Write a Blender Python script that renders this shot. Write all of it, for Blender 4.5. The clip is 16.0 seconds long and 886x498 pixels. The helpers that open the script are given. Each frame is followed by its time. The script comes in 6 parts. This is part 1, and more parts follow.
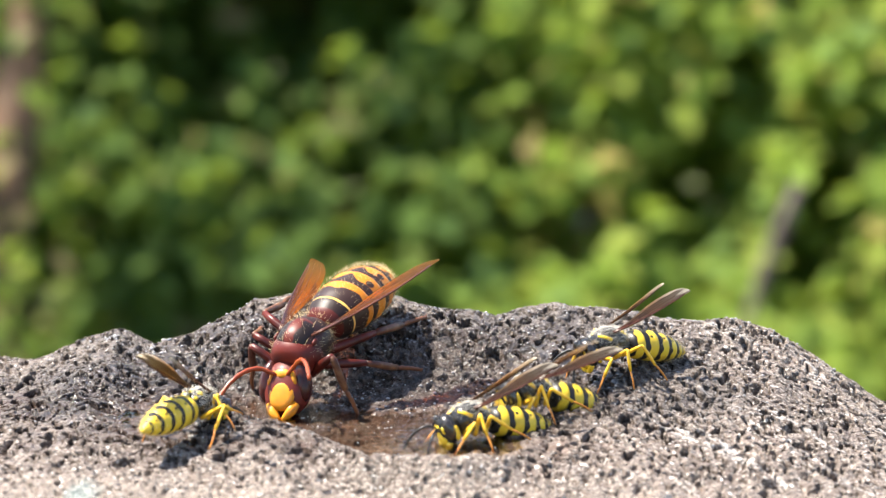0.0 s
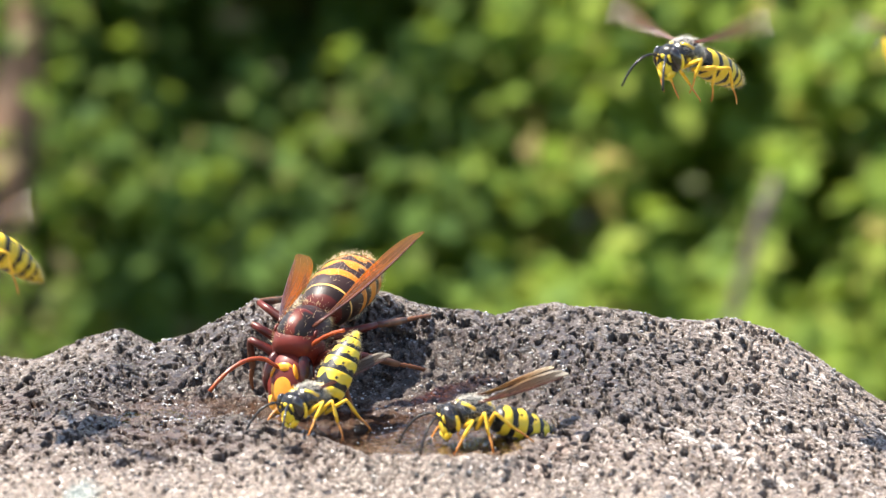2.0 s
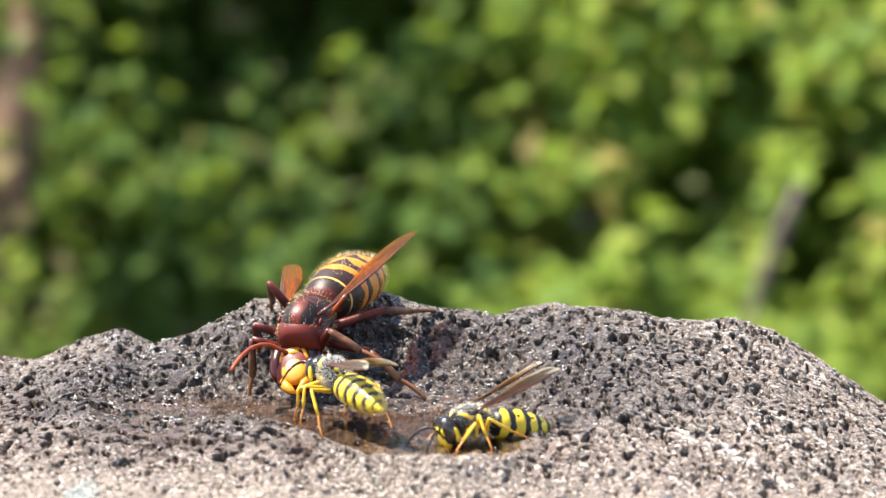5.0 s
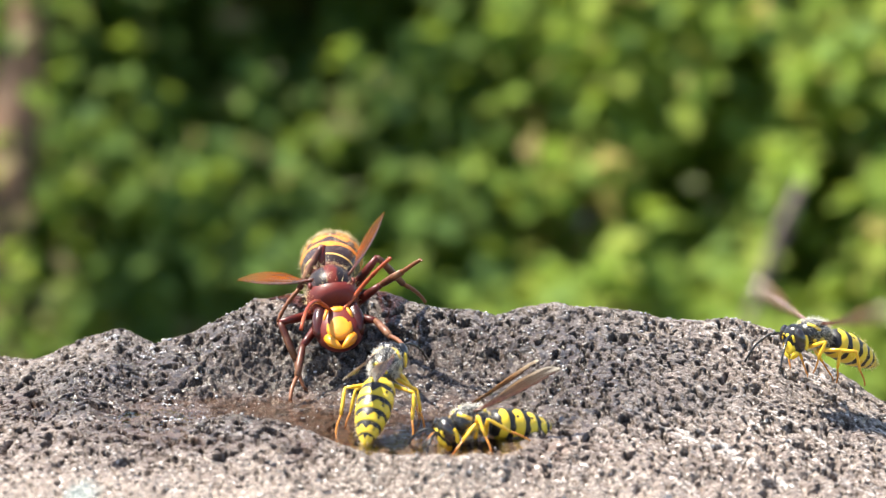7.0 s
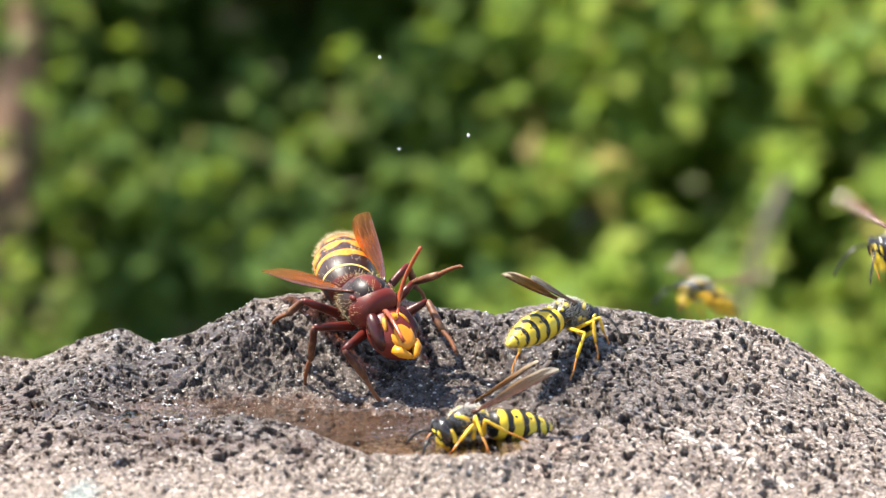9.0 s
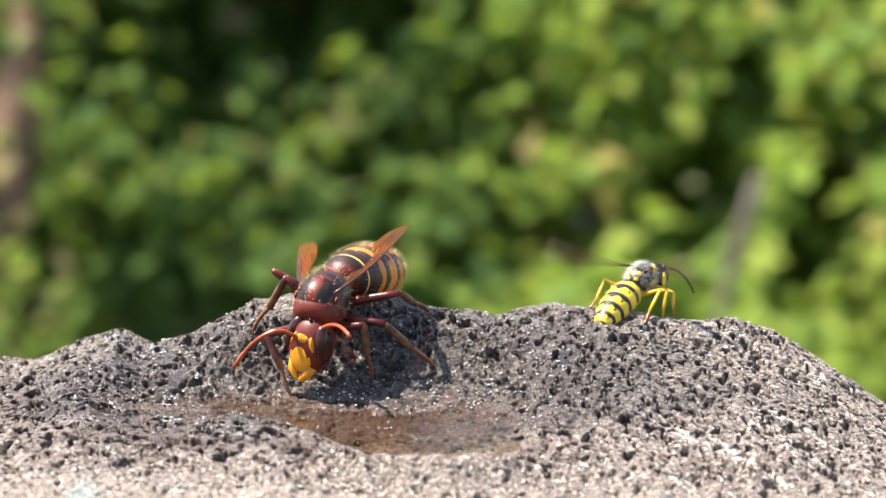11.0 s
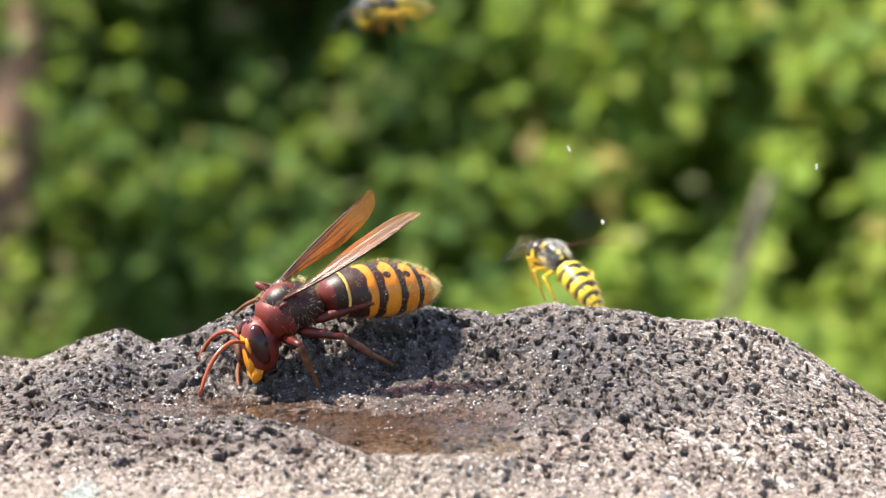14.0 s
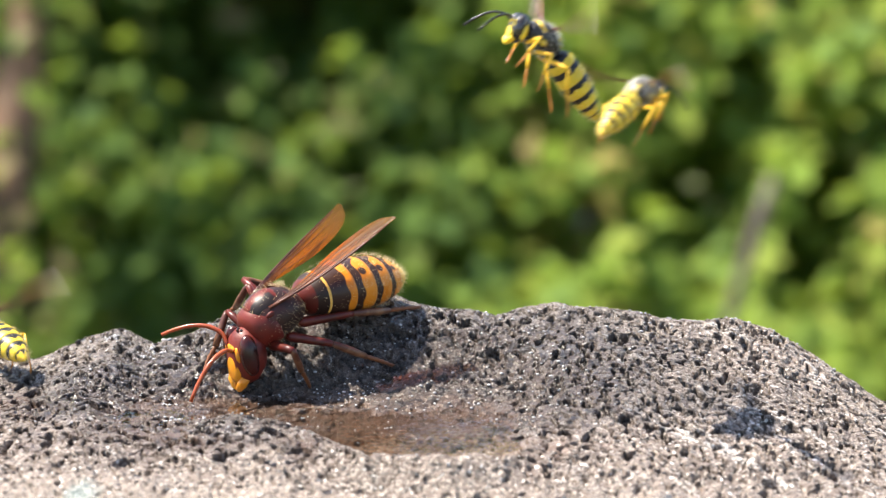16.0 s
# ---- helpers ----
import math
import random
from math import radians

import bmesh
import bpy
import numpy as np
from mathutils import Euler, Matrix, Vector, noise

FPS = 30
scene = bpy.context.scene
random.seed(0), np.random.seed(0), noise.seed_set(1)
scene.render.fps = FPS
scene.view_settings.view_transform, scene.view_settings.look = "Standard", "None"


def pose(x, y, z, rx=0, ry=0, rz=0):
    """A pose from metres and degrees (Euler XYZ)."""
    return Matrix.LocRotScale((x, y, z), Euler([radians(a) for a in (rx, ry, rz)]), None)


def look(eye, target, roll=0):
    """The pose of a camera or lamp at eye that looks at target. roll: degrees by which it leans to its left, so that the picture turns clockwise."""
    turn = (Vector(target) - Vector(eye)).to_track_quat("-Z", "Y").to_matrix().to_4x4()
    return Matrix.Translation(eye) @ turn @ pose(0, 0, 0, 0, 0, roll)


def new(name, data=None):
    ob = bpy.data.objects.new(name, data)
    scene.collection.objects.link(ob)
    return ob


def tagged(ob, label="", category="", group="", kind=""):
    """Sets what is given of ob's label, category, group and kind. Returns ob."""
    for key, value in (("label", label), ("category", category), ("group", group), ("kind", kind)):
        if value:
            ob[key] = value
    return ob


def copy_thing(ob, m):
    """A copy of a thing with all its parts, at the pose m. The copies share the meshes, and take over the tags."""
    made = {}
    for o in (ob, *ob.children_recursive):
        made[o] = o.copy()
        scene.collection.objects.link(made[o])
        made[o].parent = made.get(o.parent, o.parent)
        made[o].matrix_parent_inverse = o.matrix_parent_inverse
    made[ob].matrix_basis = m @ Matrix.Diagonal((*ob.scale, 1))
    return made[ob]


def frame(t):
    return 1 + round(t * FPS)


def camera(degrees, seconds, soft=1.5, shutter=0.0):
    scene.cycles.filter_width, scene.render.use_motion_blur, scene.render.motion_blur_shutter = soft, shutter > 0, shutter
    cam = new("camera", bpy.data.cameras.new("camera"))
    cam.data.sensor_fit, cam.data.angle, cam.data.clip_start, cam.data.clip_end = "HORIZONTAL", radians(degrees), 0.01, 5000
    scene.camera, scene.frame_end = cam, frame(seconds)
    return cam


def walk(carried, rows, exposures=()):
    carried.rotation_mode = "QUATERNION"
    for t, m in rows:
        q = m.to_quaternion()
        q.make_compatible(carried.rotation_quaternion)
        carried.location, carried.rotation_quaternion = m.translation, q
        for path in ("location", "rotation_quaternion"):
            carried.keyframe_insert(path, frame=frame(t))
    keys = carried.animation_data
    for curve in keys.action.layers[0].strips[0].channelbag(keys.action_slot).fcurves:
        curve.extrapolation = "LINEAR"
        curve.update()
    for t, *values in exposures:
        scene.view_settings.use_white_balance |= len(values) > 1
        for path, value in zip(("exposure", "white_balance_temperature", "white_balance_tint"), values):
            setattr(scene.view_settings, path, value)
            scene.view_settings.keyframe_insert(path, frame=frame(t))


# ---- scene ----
cam = camera(18.0, 16.0, soft=1.25, shutter=0.5)
BASE = 0.75  # height of the pool's surface over the ground
EYE = Vector((0.0, -0.2820, BASE + 0.0675))
AIM = EYE + Vector((0.0, math.cos(radians(10.0)), -math.sin(radians(10.0))))
walk(cam, [(0.0, look(EYE, AIM)), (16.0, look(EYE, AIM))], [(0.0, 1.66, 6650, 10), (16.0, 1.66, 6650, 10)])
cam.data.dof.use_dof = True
cam.data.dof.focus_distance = 0.297
cam.data.dof.aperture_fstop = 35.0

# ---------------------------------------------------------------- light
SUN_FROM = Vector((-0.48, 0.12, 0.87)).normalized()
world = bpy.data.worlds.new("sky")
scene.world = world
world.use_nodes = True
sky = world.node_tree.nodes.new("ShaderNodeTexSky")
sky.sky_type, sky.sun_disc = "NISHITA", False
sky.sun_elevation = math.asin(SUN_FROM.z)
sky.sun_rotation = math.atan2(SUN_FROM.x, SUN_FROM.y)
world.node_tree.links.new(sky.outputs[0], world.node_tree.nodes["Background"].inputs[0])
world.node_tree.nodes["Background"].inputs[1].default_value = 0.105
sun = new("sun", bpy.data.lights.new("sun", "SUN"))
sun.data.energy, sun.data.angle, sun.data.color = 4.8, radians(0.53), (1.0, 0.94, 0.84)
sun.matrix_world = look(SUN_FROM * 5 + Vector((0, 0, BASE)), (0, 0, BASE))


# ---------------------------------------------------------------- materials
class Nodes:
    """Short hand for building a node material."""

    def __init__(self, name):
        self.mat = bpy.data.materials.new(name)
        self.mat.use_nodes = True
        self.tree = self.mat.node_tree
        self.bsdf = self.tree.nodes["Principled BSDF"]
        self.out = self.tree.nodes["Material Output"]

    def put(self, socket, value):
        if isinstance(value, (int, float, tuple)):
            if isinstance(value, tuple) and len(value) == 3 and len(socket.default_value) == 4:
                value = (*value, 1.0)
            socket.default_value = value
        else:
            self.tree.links.new(value, socket)

    def node(self, kind, out=0, **inputs):
        n = self.tree.nodes.new(kind)
        for key, value in inputs.items():
            self.put(n.inputs[key.replace("_", " ")], value)
        return n.outputs[out]

    def math(self, op, a, b=0.0, c=0.0):
        n = self.tree.nodes.new("ShaderNodeMath")
        n.operation = op
        for i, value in enumerate((a, b, c)):
            self.put(n.inputs[i], value)
        return n.outputs[0]

    def step(self, x, lo, hi):
        n = self.tree.nodes.new("ShaderNodeMapRange")
        n.interpolation_type = "SMOOTHSTEP"
        self.put(n.inputs["Value"], x)
        self.put(n.inputs["From Min"], lo)
        self.put(n.inputs["From Max"], hi)
        return n.outputs[0]

    def mix(self, f, a, b):
        n = self.tree.nodes.new("ShaderNodeMix")
        n.data_type = "RGBA"
        self.put(n.inputs["Factor"], f)
        self.put(n.inputs[6], a)
        self.put(n.inputs[7], b)
        return n.outputs[2]

    def noise(self, scale, detail=4.0, rough=0.55, vector=None, dist=0.0):
        n = self.tree.nodes.new("ShaderNodeTexNoise")
        n.inputs["Scale"].default_value, n.inputs["Detail"].default_value = scale, detail
        n.inputs["Roughness"].default_value, n.inputs["Distortion"].default_value = rough, dist
        if vector is not None:
            self.tree.links.new(vector, n.inputs["Vector"])
        return n.outputs["Fac"]

    def coords(self, which="Object"):
        return self.node("ShaderNodeTexCoord", which)

    def bump(self, height, strength, distance):
        return self.node("ShaderNodeBump", 0, Height=height, Strength=strength, Distance=distance)

    def shade(self, **inputs):
        for key, value in inputs.items():
            self.put(self.bsdf.inputs[key.replace("_", " ")], value)
        return self.mat


def chitin(name, colour, dark, rough=0.22, grain=1800.0, coat=0.2):
    """Insect shell: two tones, fine pits, a waxy gloss."""
    n = Nodes(name)
    o = n.coords()
    patch = n.step(n.noise(420.0, 3.0, 0.6, o), 0.40, 0.72)
    fine = n.noise(grain * 4, 3.0, 0.6, o)
    return n.shade(Base_Color=n.mix(patch, colour, dark), Roughness=n.math("ADD", rough, n.math("MULTIPLY", fine, 0.10)),
                   Coat_Weight=coat, Coat_Roughness=0.12, Normal=n.bump(n.math("ADD", n.noise(grain * 3, 3.0, 0.6, o), n.noise(650.0, 2.0, 0.5, o)), 0.30, 0.00006),
                   Specular_IOR_Level=0.32)


def banded(name, ground, band, edge, peak, spots, rough=0.34, ripple=0.05, rear=1.2):
    """A body ring: a dark front band with a pointed middle and scalloped edge, two spots, the rest in the ground colour."""
    n = Nodes(name)
    uv = n.node("ShaderNodeSeparateXYZ", 0, Vector=n.coords("UV"))
    sep = uv.node
    u, v = sep.outputs[0], sep.outputs[1]
    o = n.coords()
    across = n.math("SUBTRACT", u, 0.5)
    wob = n.math("MULTIPLY", n.math("SUBTRACT", n.noise(900.0, 3.0, 0.6, o), 0.5), ripple * 3.0)
    mid = n.math("POWER", 2.718, n.math("MULTIPLY", n.math("MULTIPLY", across, across), -700.0))
    wave = n.math("MULTIPLY", n.math("COSINE", n.math("MULTIPLY", u, 50.0)), ripple)
    line = n.math("ADD", n.math("ADD", n.math("MULTIPLY", mid, peak), edge), n.math("ADD", wob, wave))
    dark = n.math("SUBTRACT", 1.0, n.step(n.math("SUBTRACT", v, line), -0.025, 0.025))
    if spots > 0:
        du = n.math("MULTIPLY", n.math("SUBTRACT", n.math("ABSOLUTE", across), 0.125), 6.0)
        dv = n.math("SUBTRACT", v, edge + 0.17)
        r = n.math("SQRT", n.math("ADD", n.math("MULTIPLY", du, du), n.math("MULTIPLY", dv, dv)))
        dark = n.math("MAXIMUM", dark, n.math("SUBTRACT", 1.0, n.step(r, spots - 0.03, spots + 0.03)))
    dark = n.math("MAXIMUM", dark, n.step(v, rear - 0.02, rear + 0.02))
    tone = n.mix(n.step(n.noise(500.0, 3.0, 0.6, o), 0.35, 0.75), ground, tuple(c * f for c, f in zip(ground, (0.86, 0.76, 0.6))))
    return n.shade(Base_Color=n.mix(dark, tone, band), Roughness=n.math("ADD", rough, n.math("MULTIPLY", n.noise(6000.0, 2.0, 0.5, o), 0.15)),
                   Coat_Weight=0.05, Coat_Roughness=0.2, Specular_IOR_Level=0.35,
                   Normal=n.bump(n.math("ADD", n.noise(7000.0, 3.0, 0.6, o), n.noise(700.0, 2.0, 0.5, o)), 0.30, 0.00006))


def wing_film(name, colour, tip, length, clear):
    """Thin film: see-through, amber at the root and greyer at the tip, with dark creases along it."""
    n = Nodes(name)
    sep = n.node("ShaderNodeSeparateXYZ", 0, Vector=n.coords()).node
    along = n.math("DIVIDE", sep.outputs[0], length)
    flow = n.node("ShaderNodeCombineXYZ", 0, X=n.math("MULTIPLY", sep.outputs[0], 0.10), Y=sep.outputs[1], Z=sep.outputs[2])
    crease = n.step(n.noise(1900.0, 2.0, 0.5, flow), 0.50, 0.58)
    cell = n.step(n.noise(420.0, 2.0, 0.5), 0.35, 0.7)
    tint = n.mix(n.step(along, 0.5, 1.0), colour, tip)
    tone = n.mix(n.math("MULTIPLY", crease, 0.85), tint, tuple(c * 0.15 for c in colour))
    n.shade(Base_Color=tone, Roughness=0.30, Normal=n.bump(n.noise(900.0, 3.0, 0.6, flow), 0.7, 0.0001), Specular_IOR_Level=0.5)
    lit = n.node("ShaderNodeBsdfTranslucent", 0, Color=tone)
    pass_on = n.node("ShaderNodeBsdfTransparent", 0, Color=n.mix(0.8, (1.0, 1.0, 1.0), tint))
    a = n.tree.nodes.new("ShaderNodeMixShader")
    n.put(a.inputs[0], 0.5)
    n.put(a.inputs[1], n.bsdf.outputs[0])
    n.put(a.inputs[2], lit)
    b = n.tree.nodes.new("ShaderNodeMixShader")
    thin = n.math("ADD", clear, n.math("SUBTRACT", n.math("MULTIPLY", along, 0.16), n.math("ADD", n.math("MULTIPLY", crease, 0.25), n.math("MULTIPLY", cell, 0.12))))
    n.put(b.inputs[0], thin)
    n.put(b.inputs[1], a.outputs[0])
    n.put(b.inputs[2], pass_on)
    n.put(n.out.inputs[0], b.outputs[0])
    return n.mat


def shield(name):
    """The hornet's back plate: dark brown with a red middle line and front."""
    n = Nodes(name)
    sep = n.node("ShaderNodeSeparateXYZ", 0, Vector=n.coords("UV")).node
    o = n.coords()
    across = n.math("ABSOLUTE", n.math("SUBTRACT", sep.outputs[0], 0.5))
    wob = n.math("MULTIPLY", n.math("SUBTRACT", n.noise(700.0, 3.0, 0.6, o), 0.5), 0.08)
    dark = n.math("MULTIPLY", n.step(n.math("ADD", across, wob), 0.035, 0.06), n.math("SUBTRACT", 1.0, n.step(n.math("ADD", sep.outputs[1], wob), 0.74, 0.80)))
    dark = n.math("MULTIPLY", dark, n.math("SUBTRACT", 1.0, n.step(n.math("ADD", across, wob), 0.17, 0.20)))
    return n.shade(Base_Color=n.mix(dark, (0.105, 0.013, 0.006), (0.014, 0.008, 0.007)), Roughness=0.42, Specular_IOR_Level=0.28,
                   Normal=n.bump(n.noise(6000.0, 3.0, 0.6, o), 0.25, 0.00006))


def hair_shine(name, colour):
    """Fine pale hair that also lets light through."""
    n = Nodes(name)
    n.shade(Base_Color=n.mix(n.node("ShaderNodeNewGeometry", "Random Per Island"), colour, tuple(c * 0.6 for c in colour)), Roughness=0.35)
    lit = n.node("ShaderNodeBsdfTranslucent", 0, Color=colour)
    m = n.tree.nodes.new("ShaderNodeMixShader")
    n.put(m.inputs[0], 0.5)
    n.put(m.inputs[1], n.bsdf.outputs[0])
    n.put(m.inputs[2], lit)
    n.put(n.out.inputs[0], m.outputs[0])
    return n.mat


def first_ring(name):
    """The hornet's first ring: a red dome, a dark band, a thin cream edge."""
    n = Nodes(name)
    v = n.node("ShaderNodeSeparateXYZ", 0, Vector=n.coords("UV")).node.outputs[1]
    o = n.coords()
    at = n.math("ADD", v, n.math("MULTIPLY", n.math("SUBTRACT", n.noise(700.0, 3.0, 0.6, o), 0.5), 0.10))
    tone = n.mix(n.step(at, 0.42, 0.50), (0.085, 0.011, 0.007), (0.020, 0.010, 0.008))
    tone = n.mix(n.step(at, 0.86, 0.89), tone, (0.72, 0.42, 0.10))
    return n.shade(Base_Color=tone, Roughness=0.44, Specular_IOR_Level=0.28, Normal=n.bump(n.noise(5000.0, 3.0, 0.6, o), 0.3, 0.00006))


YELLOW, BLACK = (0.68, 0.50, 0.040), (0.012, 0.011, 0.010)
AMBER, BROWN = (0.64, 0.22, 0.014), (0.030, 0.012, 0.008)
M_RED = chitin("red_brown_shell", (0.130, 0.014, 0.008), (0.070, 0.008, 0.005), 0.44, 1800.0, 0.03)
M_SIDE = chitin("thorax_side", (0.020, 0.008, 0.006), (0.055, 0.011, 0.007), 0.36, 1800.0, 0.02)
M_SHIELD = shield("back_plate")
M_DARK = chitin("dark_brown_shell", BROWN, (0.012, 0.008, 0.007))
M_LEG = chitin("leg_red", (0.10, 0.012, 0.007), (0.05, 0.008, 0.005), 0.30, 1800.0, 0.02)
M_SHIN = chitin("shin_tawny", (0.065, 0.017, 0.010), (0.21, 0.10, 0.05), 0.38, 900.0, 0.02)
M_FACE = chitin("face_yellow", (0.66, 0.26, 0.012), (0.55, 0.18, 0.010), 0.34)
M_ORANGE = chitin("antenna_orange", (0.34, 0.065, 0.018), (0.20, 0.032, 0.012))
M_TARSUS = chitin("tarsus_tawny", (0.17, 0.06, 0.022), (0.10, 0.035, 0.015), 0.45, 1800.0, 0.05)
M_EYE = chitin("eye_maroon", (0.050, 0.009, 0.007), (0.022, 0.006, 0.005), 0.20, 3000.0, 0.12)
M_BLACK = chitin("black_shell", BLACK, (0.022, 0.020, 0.018))
M_YELLOW = chitin("yellow_shell", YELLOW, (0.70, 0.42, 0.015))
M_YLEG = chitin("leg_yellow", (0.80, 0.50, 0.04), (0.74, 0.38, 0.03))
M_FOOT = chitin("foot_orange", (0.62, 0.26, 0.05), (0.45, 0.16, 0.03))
M_WEYE = chitin("eye_black", (0.012, 0.011, 0.010), (0.03, 0.02, 0.015), 0.12, 3000.0, 0.8)
M_WING_H = wing_film("amber_wing", (0.78, 0.27, 0.018), (0.60, 0.36, 0.11), 0.0172, 0.72)
M_WING_W = wing_film("smoky_wing", (0.42, 0.26, 0.13), (0.80, 0.73, 0.62), 0.0100, 0.34)
M_VEIN_H = chitin("vein_brown", (0.085, 0.025, 0.012), (0.04, 0.014, 0.008))
M_HAIR = hair_shine("hair_golden", (0.95, 0.80, 0.52))
M_HAIR_G = hair_shine("hair_grey", (0.88, 0.85, 0.78))
RINGS_H = [first_ring("hornet_front_ring"),
           banded("hornet_ring", AMBER, BROWN, 0.72, -0.18, 0.0, ripple=0.03),
           banded("hornet_ring", AMBER, BROWN, 0.46, 0.26, 0.15, ripple=0.03),
           banded("hornet_ring", AMBER, BROWN, 0.46, 0.24, 0.15, ripple=0.03),
           banded("hornet_ring", AMBER, BROWN, 0.46, 0.20, 0.13, ripple=0.03),
           banded("hornet_ring", (0.80, 0.50, 0.12), BROWN, 0.20, 0.1, 0.0)]
RINGS_W = [banded("wasp_ring", YELLOW, BLACK, 0.46, 0.26, 0.0, ripple=0.03),
           banded("wasp_ring", YELLOW, BLACK, 0.44, 0.30, 0.09, ripple=0.03),
           banded("wasp_ring", YELLOW, BLACK, 0.49, 0.22, 0.09),
           banded("wasp_ring", YELLOW, BLACK, 0.49, 0.20, 0.09),
           banded("wasp_ring", YELLOW, BLACK, 0.50, 0.18, 0.08),
           banded("wasp_ring", YELLOW, BLACK, 0.36, 0.25, 0.0)]


def rock_material():
    n = Nodes("basalt")
    o = n.coords()
    sep = n.node("ShaderNodeSeparateXYZ", 0, Vector=o).node
    tone = n.mix(n.step(n.noise(90.0, 5.0, 0.6, o), 0.3, 0.7), (0.112, 0.080, 0.064), (0.236, 0.182, 0.150))
    tone = n.mix(n.step(n.noise(2100.0, 4.0, 0.7, o), 0.50, 0.60), tone, (0.41, 0.350, 0.302))
    tone = n.mix(n.step(n.noise(1700.0, 3.0, 0.6, o), 0.53, 0.64), tone, (0.048, 0.040, 0.035))
    tone = n.mix(n.step(n.noise(60.0, 4.0, 0.6, o), 0.62, 0.85), tone, (0.19, 0.125, 0.095))
    # dark smooth inclusions, and rare white specks that paint sparkle into the colour
    tone = n.mix(n.step(n.noise(430.0, 2.0, 0.5, o), 0.70, 0.74), tone, (0.048, 0.052, 0.062))
    tone = n.mix(n.step(n.noise(1450.0, 2.0, 0.5, o), 0.665, 0.70), tone, (0.78, 0.74, 0.70))
    # broken white lines down the dry slope, a glinting sheen painted into the colour
    rise = n.math("ADD", n.math("MULTIPLY", sep.outputs[1], 0.42), n.math("MULTIPLY", n.math("SUBTRACT", sep.outputs[2], BASE), 0.85))
    over = n.math("ADD", n.math("MULTIPLY", sep.outputs[0], 0.62), n.math("MULTIPLY", rise, 0.78))
    down = n.math("SUBTRACT", n.math("MULTIPLY", sep.outputs[0], 0.78), n.math("MULTIPLY", rise, 0.62))
    lined = n.node("ShaderNodeCombineXYZ", 0, X=over, Y=n.math("MULTIPLY", down, 0.10))
    line = n.math("SUBTRACT", 1.0, n.step(n.math("ABSOLUTE", n.math("SUBTRACT", n.noise(210.0, 3.0, 0.5, lined), 0.5)), 0.002, 0.009))
    broken = n.step(n.noise(1900.0, 3.0, 0.6, o), 0.42, 0.52)
    sheen_streak = n.math("MULTIPLY", n.math("MULTIPLY", line, broken), n.step(sep.outputs[0], 0.010, 0.026))
    tone = n.mix(n.math("MULTIPLY", sheen_streak, 0.45), tone, (0.80, 0.76, 0.72))
    # a bluish lichen fleck
    lx = n.math("MULTIPLY", n.math("ADD", sep.outputs[0], 0.0345), 400.0)
    ly = n.math("MULTIPLY", n.math("ADD", sep.outputs[1], 0.023), 210.0)
    fleck = n.math("SUBTRACT", 1.0, n.step(n.math("ADD", n.math("ADD", n.math("MULTIPLY", lx, lx), n.math("MULTIPLY", ly, ly)), n.math("MULTIPLY", n.noise(500.0, 3.0, 0.6, o), 1.2)), 0.6, 1.4))
    tone = n.mix(n.math("MULTIPLY", fleck, 0.32), tone, (0.20, 0.40, 0.42))
    # pale lime crust on the front face
    crust = n.math("MULTIPLY", n.step(sep.outputs[1], -0.014, -0.034), n.step(n.noise(70.0, 5.0, 0.6, o), 0.30, 0.62))
    tone = n.mix(n.math("MULTIPLY", crust, 0.42), tone, (0.37, 0.315, 0.25))
    # wetness round the pool
    dx = n.math("MULTIPLY", n.math("ADD", sep.outputs[0], 0.012), 1 / 0.041)
    dy = n.math("MULTIPLY", n.math("SUBTRACT", sep.outputs[1], 0.006), 1 / 0.022)
    ring = n.math("SQRT", n.math("ADD", n.math("MULTIPLY", dx, dx), n.math("MULTIPLY", dy, dy)))
    low = n.math("MULTIPLY", n.math("SUBTRACT", sep.outputs[2], BASE), 120.0)
    reach = n.math("ADD", n.math("MAXIMUM", ring, low), n.math("MULTIPLY", n.math("SUBTRACT", n.noise(160.0, 4.0, 0.6, o), 0.5), 0.9))
    wet = n.math("SUBTRACT", 1.0, n.step(reach, 0.66, 1.06))
    damp = n.math("SUBTRACT", 1.0, n.step(reach, 0.85, 1.55))
    tone = n.mix(n.math("MULTIPLY", n.math("MULTIPLY", damp, n.step(sep.outputs[1], -0.010, 0.004)), 0.40), tone, (0.014, 0.011, 0.010))
    tone = n.mix(n.math("MULTIPLY", wet, 0.62), tone, (0.034, 0.022, 0.017))
    silt = n.math("MULTIPLY", wet, n.math("SUBTRACT", 1.0, n.step(sep.outputs[2], BASE - 0.0002, BASE + 0.0009)))
    tone = n.mix(n.math("MULTIPLY", silt, n.math("ADD", 0.35, n.math("MULTIPLY", n.noise(420.0, 4.0, 0.6, o), 0.6))), tone, (0.088, 0.050, 0.034))
    # random dark specks put the shade of small pits into the wet colour
    pit_shade = n.math("MULTIPLY", wet, n.step(n.noise(800.0, 3.0, 0.6, o), 0.52, 0.60))
    tone = n.mix(n.math("MULTIPLY", pit_shade, 0.7), tone, (0.012, 0.009, 0.008))
    glint = n.step(n.noise(2200.0, 2.0, 0.5, o), 0.56, 0.60)
    rough = n.math("SUBTRACT", n.math("SUBTRACT", 0.72, n.math("MULTIPLY", glint, 0.56)), n.math("MULTIPLY", wet, 0.46))
    h = n.math("ADD", n.noise(1600.0, 5.0, 0.7, o), n.math("MULTIPLY", n.noise(5200.0, 3.0, 0.6, o), 0.5))
    return n.shade(Base_Color=tone, Roughness=rough, Normal=n.bump(h, 0.9, 0.0005), Specular_IOR_Level=0.6)


